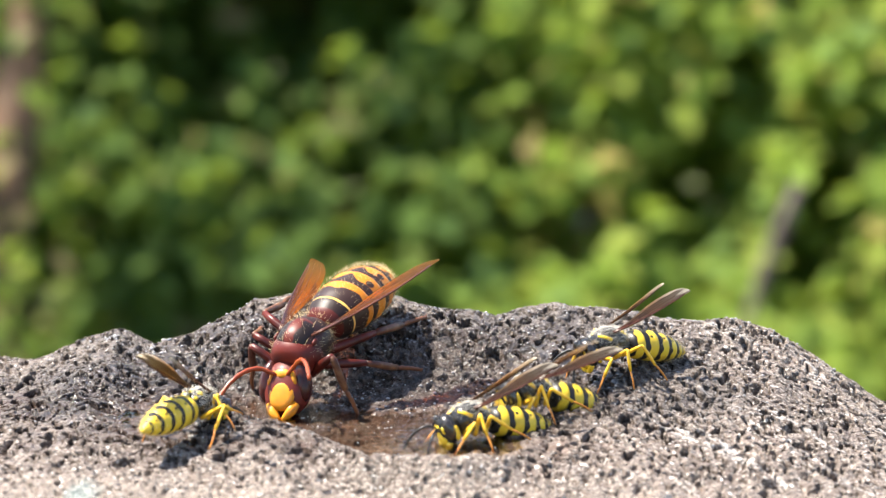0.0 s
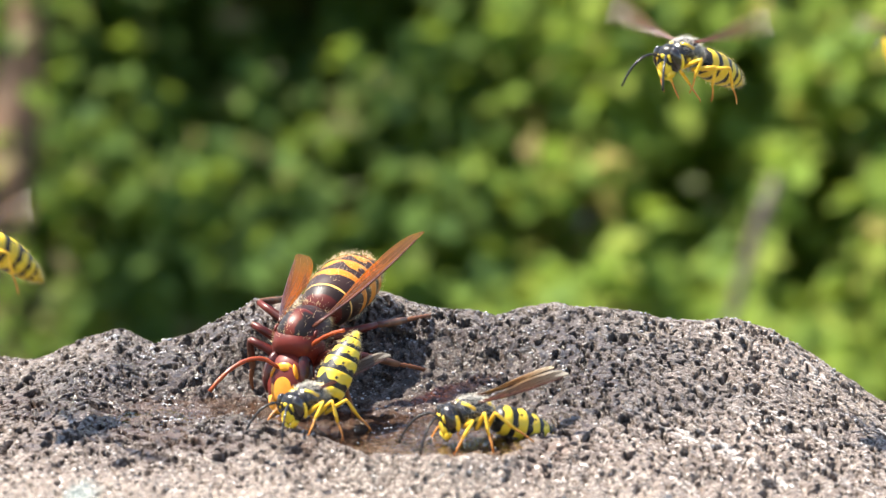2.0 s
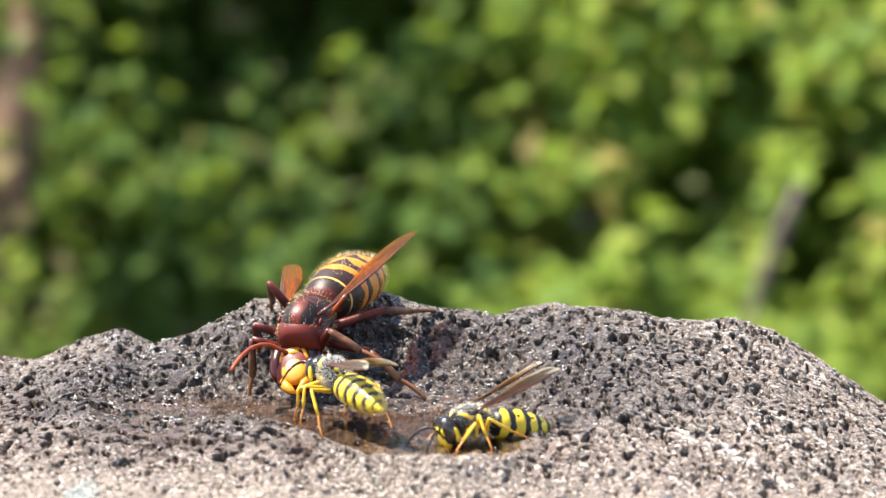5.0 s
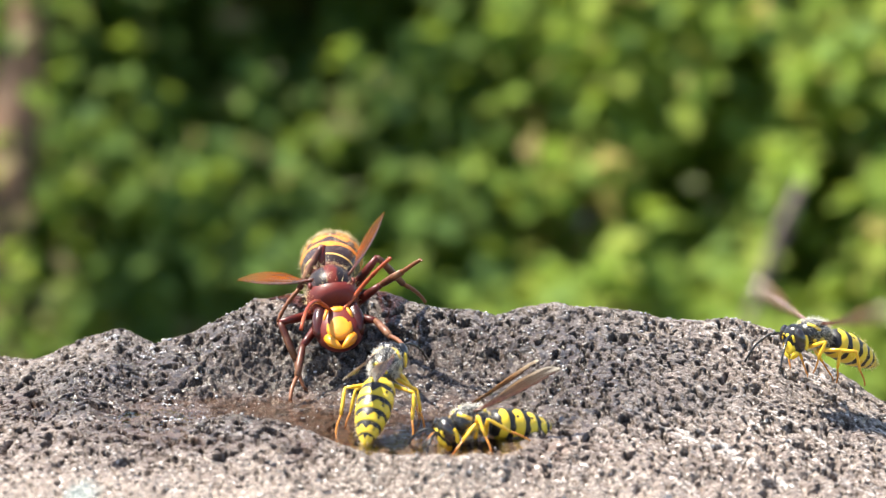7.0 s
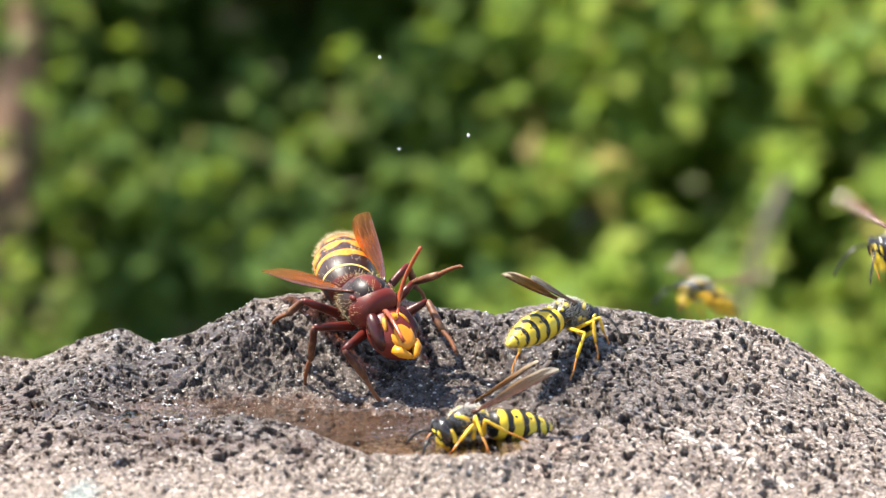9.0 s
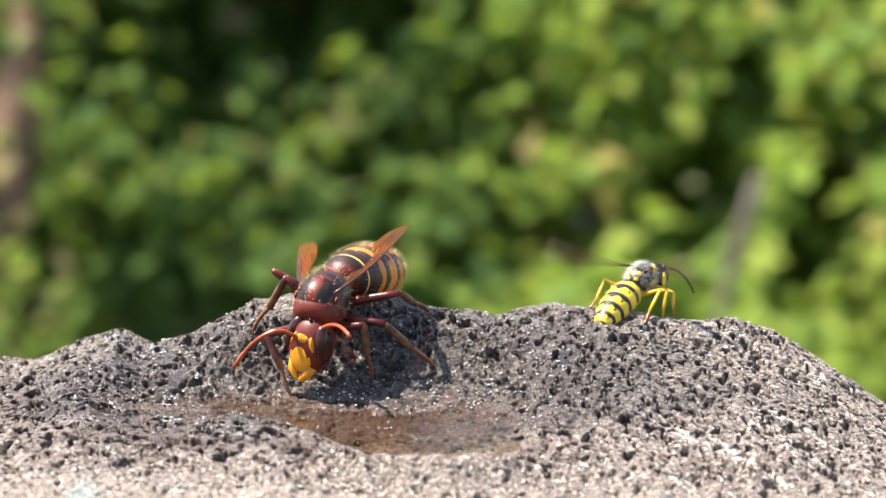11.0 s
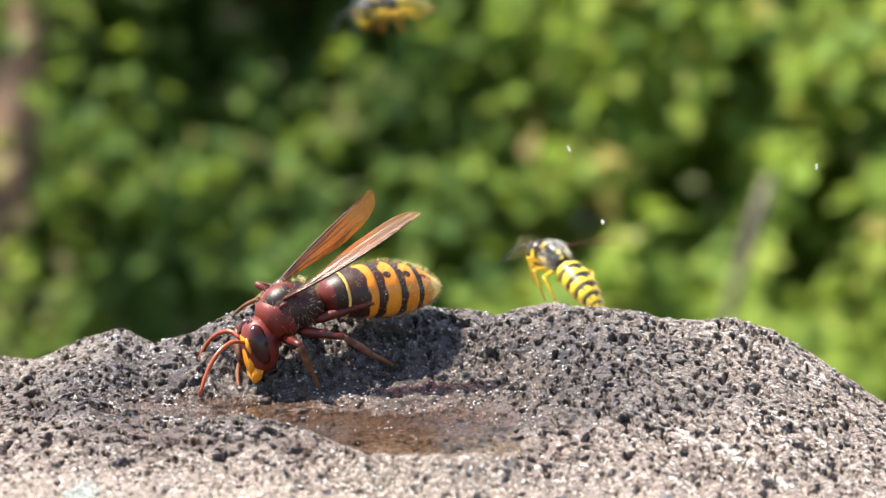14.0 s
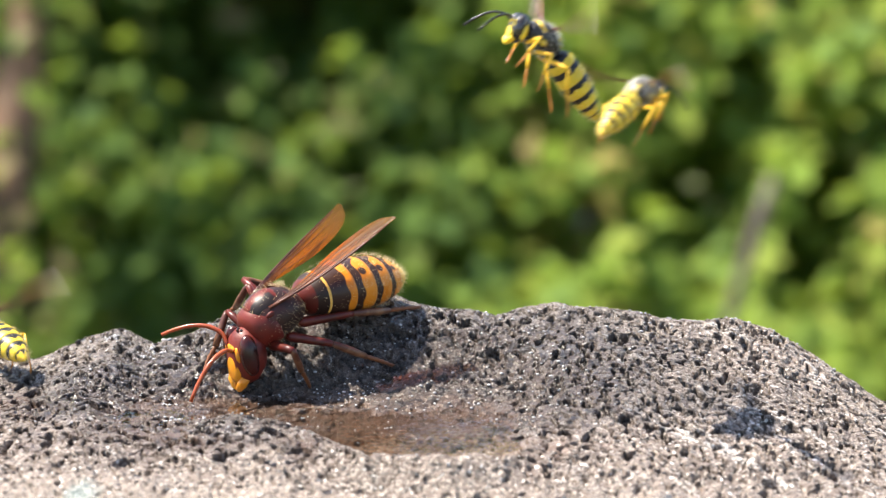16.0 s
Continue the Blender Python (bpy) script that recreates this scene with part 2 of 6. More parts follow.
def water_material():
    n = Nodes("pool_water")
    o = n.coords()
    ripple = n.bump(n.math("ADD", n.noise(420.0, 3.0, 0.55, o), n.noise(1300.0, 2.0, 0.5, o)), 0.16, 0.0005)
    glass = n.node("ShaderNodeBsdfGlossy", 0, Color=(1, 1, 1), Roughness=0.05, Normal=ripple)
    through_it = n.node("ShaderNodeBsdfTransparent", 0, Color=(0.74, 0.62, 0.52))
    f = n.node("ShaderNodeFresnel", 0, IOR=1.33, Normal=ripple)
    m = n.tree.nodes.new("ShaderNodeMixShader")
    n.put(m.inputs[0], f)
    n.put(m.inputs[1], through_it)
    n.put(m.inputs[2], glass)
    n.put(n.out.inputs[0], m.outputs[0])
    return n.mat


def leaf_material(name, gain):
    n = Nodes(name)
    pick = n.node("ShaderNodeNewGeometry", "Random Per Island")
    ramp = n.tree.nodes.new("ShaderNodeValToRGB")
    n.tree.links.new(pick, ramp.inputs[0])
    for at, col in ((0.0, (0.055, 0.115, 0.030)), (0.35, (0.115, 0.205, 0.022)), (0.65, (0.145, 0.225, 0.026)), (0.9, (0.18, 0.235, 0.03)), (0.97, (0.24, 0.15, 0.05))):
        e = ramp.color_ramp.elements.new(at) if at not in (0.0,) else ramp.color_ramp.elements[0]
        e.position, e.color = at, (col[0] * gain[0], col[1] * gain[1], col[2] * gain[2], 1.0)
    ramp.color_ramp.elements[len(ramp.color_ramp.elements) - 1].color = (0.25, 0.15, 0.06, 1.0)
    o = n.coords()
    col = n.mix(n.step(n.noise(70.0, 4.0, 0.6, o), 0.3, 0.7), ramp.outputs[0], (0.09 * gain[0], 0.16 * gain[1], 0.02 * gain[2]))
    n.shade(Base_Color=col, Roughness=0.7, Specular_IOR_Level=0.06, Normal=n.bump(n.noise(300.0, 3.0, 0.6, o), 0.3, 0.001))
    lit = n.node("ShaderNodeBsdfTranslucent", 0, Color=n.mix(0.5, col, (0.30, 0.40, 0.03)))
    m = n.tree.nodes.new("ShaderNodeMixShader")
    n.put(m.inputs[0], 0.42)
    n.put(m.inputs[1], n.bsdf.outputs[0])
    n.put(m.inputs[2], lit)
    n.put(n.out.inputs[0], m.outputs[0])
    return n.mat


def plain(name, a, b, scale, rough=0.8, relief=0.002, fine=4.0):
    n = Nodes(name)
    o = n.coords()
    col = n.mix(n.step(n.noise(scale, 5.0, 0.6, o), 0.3, 0.7), a, b)
    col = n.mix(n.math("MULTIPLY", n.noise(scale * fine * 3, 4.0, 0.6, o), 0.5), col, tuple(c * 0.6 for c in a))
    return n.shade(Base_Color=col, Roughness=rough, Normal=n.bump(n.noise(scale * fine, 5.0, 0.6, o), 0.6, relief))


M_ROCK, M_WATER = rock_material(), water_material()
M_LEAF, M_LEAF_PALE = leaf_material("hedge_leaf", (0.92, 0.87, 1.75)), leaf_material("shrub_leaf", (1.80, 1.50, 2.3))
M_LEAF_RED = plain("shoot_leaf", (0.13, 0.085, 0.016), (0.12, 0.12, 0.022), 60.0, 0.7, 0.001)
drop = Nodes("water_drop")
M_DROP = drop.shade(Base_Color=(0.92, 0.94, 0.96), Roughness=0.06, IOR=1.33, Transmission_Weight=0.2, Specular_IOR_Level=0.8)
# glossy grey for the beads that are added as glints
bead = Nodes("glint_bead")
M_BEAD = bead.shade(Base_Color=(0.36, 0.34, 0.33), Roughness=bead.math("MULTIPLY", bead.noise(900.0), 0.4), Specular_IOR_Level=0.9, Coat_Weight=1.0, Coat_Roughness=0.12)
M_BARK = plain("trunk_bark", (0.17, 0.088, 0.050), (0.085, 0.058, 0.030), 26.0, 0.85, 0.004)
M_TWIG = plain("dry_stem", (0.15, 0.112, 0.100), (0.09, 0.066, 0.058), 40.0, 0.8, 0.001)
M_SOIL = plain("garden_soil", (0.10, 0.12, 0.035), (0.09, 0.06, 0.035), 3.0, 0.95, 0.01, 12.0)


# ---------------------------------------------------------------- geometry helpers
MM = 0.001


class Geo:
    """Gathers vertices in millimetres and makes one mesh of them."""

    def __init__(self):
        self.v, self.f, self.uv, self.m = [], [], [], []

    def rings(self, rings, mi=0):
        """Closed rings of equal length, joined, with both ends capped."""
        at, n, k = len(self.v), len(rings[0]), len(rings)
        for r in rings:
            self.v.extend(r)
        for i in range(k - 1):
            for j in range(n):
                a, b = at + i * n + j, at + i * n + (j + 1) % n
                self.f.append((a, b, b + n, a + n))
                u0, u1, v0, v1 = j / n, (j + 1) / n, i / (k - 1), (i + 1) / (k - 1)
                self.uv.append(((u0, v0), (u1, v0), (u1, v1), (u0, v1)))
                self.m.append(mi)
        for i, way in ((0, -1), (k - 1, 1)):
            ids = [at + i * n + j for j in range(n)][::way]
            self.f.append(tuple(ids))
            self.uv.append(tuple((0.5, i / (k - 1)) for _ in ids))
            self.m.append(mi)

    def loft(self, stations, n=20, mi=0, axis=(1, 0, 0)):
        """Ellipses (x, z, half width, half height) along x, or along another axis."""
        turn = Vector((1, 0, 0)).rotation_difference(Vector(axis)).to_matrix()
        out = []
        for x, z, a, b in stations:
            ring = []
            for j in range(n):
                th = 2 * math.pi * j / n
                ring.append(turn @ Vector((x, -a * math.sin(th), z - b * math.cos(th))))
            out.append(ring)
        self.rings(out, mi)

    def ball(self, c, h, n=14, k=9, mi=0, turn=None):
        out = []
        for i in range(k):
            ph = math.pi * (0.02 + 0.96 * i / (k - 1))
            ring = []
            for j in range(n):
                th = 2 * math.pi * j / n
                p = Vector((-h[0] * math.cos(ph), -h[1] * math.sin(ph) * math.sin(th), -h[2] * math.sin(ph) * math.cos(th)))
                ring.append((turn @ p if turn else p) + Vector(c))
            out.append(ring)
        self.rings(out, mi)

    def tube(self, pts, radii, n=8, mi=0):
        pts = [Vector(p) for p in pts]
        out = []
        for i, p in enumerate(pts):
            d = (pts[min(i + 1, len(pts) - 1)] - pts[max(i - 1, 0)]).normalized()
            ref = Vector((0.03, 1, 0.11)) if abs(d.y) < 0.9 else Vector((0, 0.1, 1))
            s = d.cross(ref).normalized()
            t = d.cross(s)
            r = radii[i] if isinstance(radii, (list, tuple)) else radii
            out.append([p + (s * math.cos(2 * math.pi * j / n) - t * math.sin(2 * math.pi * j / n)) * r for j in range(n)])
        self.rings(out, mi)

    def hair(self, p, d, length, width, mi=0):
        d = Vector(d).normalized()
        s = d.orthogonal().normalized() * width
        t = d.cross(s)
        at = len(self.v)
        p = Vector(p)
        self.v.extend([p + s, p - s * 0.5 + t * 0.87, p - s * 0.5 - t * 0.87, p + d * length])
        for a, b, c in ((0, 1, 3), (1, 2, 3), (2, 0, 3)):
            self.f.append((at + a, at + b, at + c))
            self.uv.append(((0, 0), (1, 0), (0.5, 1)))
            self.m.append(mi)

    def mesh(self, name, mats, scale=MM, smooth=True):
        me = bpy.data.meshes.new(name)
        me.from_pydata([tuple(Vector(p) * scale) for p in self.v], [], self.f)
        layer = me.uv_layers.new(name="UVMap")
        layer.data.foreach_set("uv", [x for face in self.uv for c in face for x in c])
        for m in mats if isinstance(mats, (list, tuple)) else [mats]:
            me.materials.append(m)
        me.polygons.foreach_set("material_index", self.m)
        if smooth:
            me.polygons.foreach_set("use_smooth", [True] * len(me.polygons))
        return me


def part(name, geo, mats, parent, label="", place=None):
    """Links a Geo as one mesh object under a thing or a part."""
    ob = new(name, geo.mesh(name, mats))
    ob.parent = parent
    if place is not None:
        ob.matrix_basis = place
    return tagged(ob, label)


def mmpose(x, y, z, rx=0, ry=0, rz=0):
    return pose(x * MM, y * MM, z * MM, rx, ry, rz)


# ---------------------------------------------------------------- the stone
def lattice(ix, iy, seed):
    h = np.sin(ix * 127.1 + iy * 311.7 + seed * 74.7) * 43758.5453
    return h - np.floor(h)


def vnoise(x, y, size, seed):
    """Smooth value noise, -1 to 1, with cells of that size."""
    x, y = x / size, y / size
    ix, iy = np.floor(x), np.floor(y)
    fx, fy = x - ix, y - iy
    fx, fy = fx * fx * (3 - 2 * fx), fy * fy * (3 - 2 * fy)
    a = lattice(ix, iy, seed) * (1 - fx) + lattice(ix + 1, iy, seed) * fx
    b = lattice(ix, iy + 1, seed) * (1 - fx) + lattice(ix + 1, iy + 1, seed) * fx
    return (a * (1 - fy) + b * fy) * 2 - 1


def pores(x, y, cell, share, wide, seed):
    """Steep-sided pits scattered one to a cell, 0 outside and 1 on their floors."""
    x, y = x / cell, y / cell
    ix, iy = np.floor(x), np.floor(y)
    out = np.zeros_like(x)
    for dx in (-1, 0, 1):
        for dy in (-1, 0, 1):
            cx, cy = ix + dx, iy + dy
            r = wide * (0.55 + 0.75 * lattice(cx, cy, seed + 3))
            px, py = cx + lattice(cx, cy, seed + 1), cy + lattice(cx, cy, seed + 2)
            turn, thin = 3.14 * lattice(cx, cy, seed + 5), 0.75 + 0.9 * lattice(cx, cy, seed + 6)
            u, v = (x - px) * np.cos(turn) + (y - py) * np.sin(turn), (y - py) * np.cos(turn) - (x - px) * np.sin(turn)
            d = np.sqrt((u / thin) ** 2 + (v * thin) ** 2) / r
            out = np.maximum(out, ease(-d, -1.08, -0.74) * (lattice(cx, cy, seed + 4) < share))
    return out


def bell(x, c, w):
    return np.exp(-((x - c) / w) ** 2)


def ease(x, lo, hi):
    t = np.clip((x - lo) / (hi - lo), 0, 1)
    return t * t * (3 - 2 * t)


RIDGE_X = (-60, -46.5, -41, -36, -32.5, -28, -21, -17, -12, -6, -1, 3, 6, 9, 13, 17, 21.5, 26, 31.5, 36, 41, 44.5, 47, 60)
RIDGE_Z = (0.0, 0.8, 2.8, 4.1, 2.7, 4.2, 8.1, 8.9, 9.1, 8.8, 7.7, 7.3, 6.2, 7.0, 7.6, 7.5, 6.8, 6.1, 6.0, 4.7, 1.9, -0.2, -2.0, -9.0)


# edges of the pool: x, near y, far y
POOL_X = (-32, -26, -22, -17.5, -13, -8, -4, 1, 6, 9, 12)
POOL_NEAR = (-1.0, -1.4, -0.6, -3.0, -7.0, -13.0, -14.8, -15.4, -13.5, -9.0, -1.0)
POOL_FAR = (9.0, 10.2, 10.6, 12.0, 13.0, 13.4, 13.6, 13.2, 12.0, 9.5, 6.5)


def hollow_shape(x, y):
    """The middle line of the hollow that holds the water, and how far a place lies inside it, 0 to 1."""
    near, far_side = np.interp(x, POOL_X, POOL_NEAR), np.interp(x, POOL_X, POOL_FAR)
    mid, half = (near + far_side) / 2, (far_side - near) / 2 + 1.6
    e = np.abs((x + 10.5) / 22.5) ** 4 + np.abs((y - mid) / half) ** 3
    return mid, np.exp(-e ** 1.5 * 0.8)


def rock_form(x, y):
    """The stone's worn top without its pores, in mm, over the pool's level."""
    x, y = np.asarray(x, float), np.asarray(y, float)
    back = 21.0 - 1.0 * ease(x, 8, 30) + 4.0 * ease(x, -24, -40)
    top = np.interp(x, RIDGE_X, RIDGE_Z)
    front = -2.2 - 1.6 * ease(x, 10, 40) + 0.6 * ease(x, -10, -40)
    u = np.clip((back - y) / (back + 20.0), 0, None)
    z = top + (front - top) * np.minimum(u, 1.0) ** 0.92
    z = np.where(u > 1, front - 7.0 * (u - 1.0) - 16.0 * (u - 1.0) ** 2, z)
    far = np.clip(y - back, 0, None)
    z = z - 0.055 * far - 0.020 * far ** 2 + 0.012 * np.clip(far - 22, 0, None) ** 2
    # the hollow that holds the water, its lip, and the runnel beside it
    near = np.interp(x, POOL_X, POOL_NEAR)
    mid, bowl = hollow_shape(x, y)
    z = z * (1 - bowl) + bowl * (-0.16 - 0.30 * ease(x, -8, -18) + 0.75 * ease(x, 1, 11) - 0.045 * (mid - y))
    lip = bell(y, near - 2.0, 2.4) * bell(x, -10, 22)
    z = z + lip * np.clip(0.6 - z, 0, 3) * 0.95
    run = bell(x, -32, 6.0) * bell(y, 3.5 - 0.15 * (x + 32), 5.0)
    z = z * (1 - 0.85 * run) + 0.85 * run * (-0.1)
    # sides of the boulder
    r = np.sqrt((x / 1.15) ** 2 + ((y - 5) / 1.0) ** 2)
    z = z - np.clip(r - 62, 0, None) ** 1.35 * 0.75
    return z + (1 - 0.6 * bowl) * 0.45 * vnoise(x, y, 9.0, 3) + 0.22 * vnoise(x, y, 4.2, 5) + bowl * 0.22 * vnoise(x, y, 1.7, 8)


def build_rock():
    def axis(lo, a, b, hi, fine):
        coarse_lo = lo + (a - lo) * np.linspace(0, 1, 26, endpoint=False) ** 0.7
        coarse_hi = b + (hi - b) * np.linspace(0, 1, 27)[1:] ** 1.4
        return np.concatenate([coarse_lo, np.arange(a, b, fine), coarse_hi])
    xs = axis(-330.0, -54.0, 54.0, 330.0, 0.15)
    ys = axis(-330.0, -42.0, 34.0, 330.0, 0.15)
    X, Y = np.meshgrid(xs, ys)
    Z = rock_form(X, Y)
    # relief stands out along a leaning direction, as the worn facets do
    lean = Vector((-0.10, -0.62, 0.78)).normalized()
    V = Y * 0.42 + Z * 0.85
    still = hollow_shape(X, Y)[1]
    a = X * 0.83 + V * 0.55 + 0.5 * vnoise(X, V, 2.3, 21)
    b = V * 0.83 - X * 0.55 + 0.5 * vnoise(X, V, 2.1, 22)
    ridged = 1 - 2 * np.abs(vnoise(a, b, 1.25, 12))
    H = 0.24 * (1 - 0.5 * still) * vnoise(a, b, 2.6, 11) + 0.11 * ridged + 0.09 * vnoise(b, a, 0.71, 13) + 0.07 * vnoise(a, b, 0.37, 14) + 0.04 * vnoise(b, a, 0.22, 15)
    H = H + still * 0.22 * vnoise(a, b * 2.0, 0.9, 16)
    U = X + 0.42 * vnoise(a, b, 0.9, 31) + 0.20 * vnoise(b, a, 0.37, 33) + 0.35 * V
    W = V + 0.42 * vnoise(b, a, 0.9, 32) + 0.20 * vnoise(a, b, 0.37, 34)
    # gas pores of four sizes: cell, share of cells with a pore, radius, depth
    bare = 1 - 0.72 * still
    front = ease(-Y, 8, 22)
    for cell, share, wide, deep, seed in ((3.1, 0.20, 0.22, 1.2, 51), (1.55, 0.52, 0.25, 1.1, 52), (0.92, 0.60, 0.28, 0.75, 53), (0.55, 0.55, 0.30, 0.42, 54)):
        H = H - deep * bare * (1 - 0.65 * front) * pores(U, W * 1.25, cell, share, wide, seed)
    H = np.maximum(H, -2.2)
    near = ease(62 - np.abs(X), 0, 8) * ease(Y, -48, -42) * ease(-Y, -40, -34)
    X, Y, Z = X + lean.x * H * near, Y + lean.y * H * near, Z + lean.z * H * near
    Z = np.maximum(Z, -BASE * 1000)
    nx, ny = len(xs), len(ys)
    me = bpy.data.meshes.new("boulder")
    co = np.stack([X.ravel() * MM, Y.ravel() * MM, Z.ravel() * MM + BASE], 1)
    ids = np.arange(nx * ny).reshape(ny, nx)
    q = np.stack([ids[:-1, :-1], ids[:-1, 1:], ids[1:, 1:], ids[1:, :-1]], -1).reshape(-1, 4)
    low = (co[q, 2] < 0.0005).all(1)
    q = q[~low]
    me.vertices.add(len(co))
    me.vertices.foreach_set("co", co.ravel())
    me.loops.add(len(q) * 4)
    me.loops.foreach_set("vertex_index", q.ravel())
    me.polygons.add(len(q))
    me.polygons.foreach_set("loop_start", np.arange(len(q)) * 4)
    me.polygons.foreach_set("use_smooth", np.ones(len(q), bool))
    me.update(calc_edges=True)
    me.materials.append(M_ROCK)
    return tagged(new("boulder", me), "grey-brown porous basalt boulder with a water-filled hollow on top", "boulder")


def build_water():
    g = Geo()
    nx, ny = 44, 12
    for i in range(nx + 1):
        x = -35.0 + 48.0 * i / nx
        a, b = float(np.interp(x, POOL_X, POOL_NEAR)) - 2.0, float(np.interp(x, POOL_X, POOL_FAR)) + 2.5
        for j in range(ny + 1):
            g.v.append(Vector((x, a + (b - a) * j / ny, 0.0)))
    for i in range(nx):
        for j in range(ny):
            a = i * (ny + 1) + j
            g.f.append((a, a + ny + 1, a + ny + 2, a + 1))
            g.uv.append(((0, 0), (1, 0), (1, 1), (0, 1)))
            g.m.append(0)
    me = g.mesh("pool_water", M_WATER)
    ob = new("pool_water", me)
    ob.location = (0, 0, BASE)
    ob.visible_shadow = False
    return tagged(ob, "shallow brown water lying in the hollow of the stone", "water", kind="structure")


def build_beads(stone):
    """Tiny beads added on stone and pool to stand in for glints."""
    rng = random.Random(5)
    n = len(stone.data.vertices)
    g = Geo()
    made = 0
    while made < 1300:
        p = stone.data.vertices[rng.randrange(n)].co / MM
        x, y, z = p.x, p.y, p.z - BASE / MM
        near_pool = math.exp(-((x + 11) / 24) ** 2 - ((y - 4) / 12) ** 2)
        ridge = math.exp(-((y - 20) / 5) ** 2) * (1.0 if abs(x) < 50 else 0.0)
        glint_patch = math.exp(-((x + 31.5) / 1.6) ** 2 - ((y - 21) / 3.0) ** 2)
        if z < 0.05 or rng.random() > max(near_pool * 0.8, ridge * 0.9, glint_patch * 3, 0.12 if abs(x) < 52 else 0.0) or y > 25 or y < -38:
            continue
        r = 0.05 + 0.13 * rng.random() ** 3 + (0.10 if glint_patch > 0.3 and rng.random() < 0.3 else 0.0)
        g.ball((x, y - 0.3 * r, z + 0.4 * r), (r * rng.uniform(0.9, 1.4), r, r * 0.9), 7, 5)
        made += 1
    # further added beads for the white glints on the pool
    for _ in range(110):
        x = rng.uniform(-27, 11)
        a, b = float(np.interp(x, POOL_X, POOL_NEAR)), float(np.interp(x, POOL_X, POOL_FAR))
        r = 0.04 + 0.09 * rng.random() ** 2
        g.ball((x, rng.uniform(a, b), 0.3 * r), (r, r, r * 0.8), 7, 5)
    co = np.empty(n * 3)
    stone.data.vertices.foreach_get("co", co)
    co = co.reshape(-1, 3) / MM
    for cx, cy, wide in ((-36.6, 22.0, 0.7), (-33.5, 19.7, 1.1), (-28.9, 7.0, 0.9), (-27.8, -1.4, 0.9), (10.3, 9.6, 2.5)):
        near = np.nonzero((np.abs(co[:, 0] - cx) < wide) & (np.abs(co[:, 1] - cy) < wide * 1.6))[0]
        for _ in range(22):
            x, y, z = co[near[rng.randrange(len(near))]]
            r = rng.uniform(0.07, 0.19)
            g.ball((x, y - 0.3 * r, z - BASE / MM + 0.4 * r), (r * rng.uniform(0.9, 1.5), r, r * 0.8), 7, 5)
    ob = new("water_beads", g.mesh("water_beads", M_BEAD))
    ob.location = (0, 0, BASE)
    return tagged(ob, "tiny added beads that give the wet stone its glints", "water bead", kind="stuff")


# ---------------------------------------------------------------- hedge and ground
def build_ground():
    g = Geo()
    cells = [-200, -40, -10, -4, -2, -1, 0, 1, 2, 4, 10, 40, 200]
    n = len(cells)
    for y in cells:
        for x in cells:
            near = max(0.0, 1 - math.hypot(x, y) / 12)
            g.v.append(Vector((x, y, 0.03 * near * noise.noise((x * 0.9, y * 0.9, 0)))))
    for j in range(n - 1):
        for i in range(n - 1):
            a = j * n + i
            g.f.append((a, a + 1, a + n + 1, a + n))
            g.uv.append(((0, 0), (1, 0), (1, 1), (0, 1)))
            g.m.append(0)
    return tagged(new("ground", g.mesh("ground", M_SOIL, 1.0)), "green-brown garden ground", "ground", kind="structure")


# dark hollows and reddish shoots in the foliage: x, height, radius
GAPS = ((-0.178, 0.513, 0.047), (0.391, 0.268, 0.022), (0.278, 0.329, 0.032), (0.349, 0.258, 0.019), (-0.149, 0.485, 0.031), (0.398, 0.333, 0.018), (0.443, 0.313, 0.017), (-0.281, 0.457, 0.028), (-0.157, 0.457, 0.028), (-0.09, 0.513, 0.028), (-0.125, 0.43, 0.027), (0.311, 0.365, 0.027), (0.423, 0.293, 0.016), (0.039, 0.308, 0.026), (0.116, 0.308, 0.026), (0.377, 0.303, 0.016), (-0.309, 0.502, 0.025), (-0.229, 0.513, 0.025), (-0.058, 0.474, 0.025), (-0.053, 0.53, 0.025), (-0.099, 0.354, 0.024), (0.432, 0.365, 0.024), (0.263, 0.288, 0.023), (0.361, 0.441, 0.023), (-0.11, 0.329, 0.021), (0.165, 0.339, 0.021), (0.25, 0.354, 0.021), (-0.398, 0.513, 0.019), (0.088, 0.381, 0.018), (-0.179, 0.397, 0.017), (-0.201, 0.354, 0.017), (-0.075, 0.381, 0.015))
SHOOTS = ((0.114, 0.418, 0.027), (0.138, 0.402, 0.018), (-0.077, 0.474, 0.017), (-0.214, 0.381, 0.018), (0.084, 0.438, 0.015))


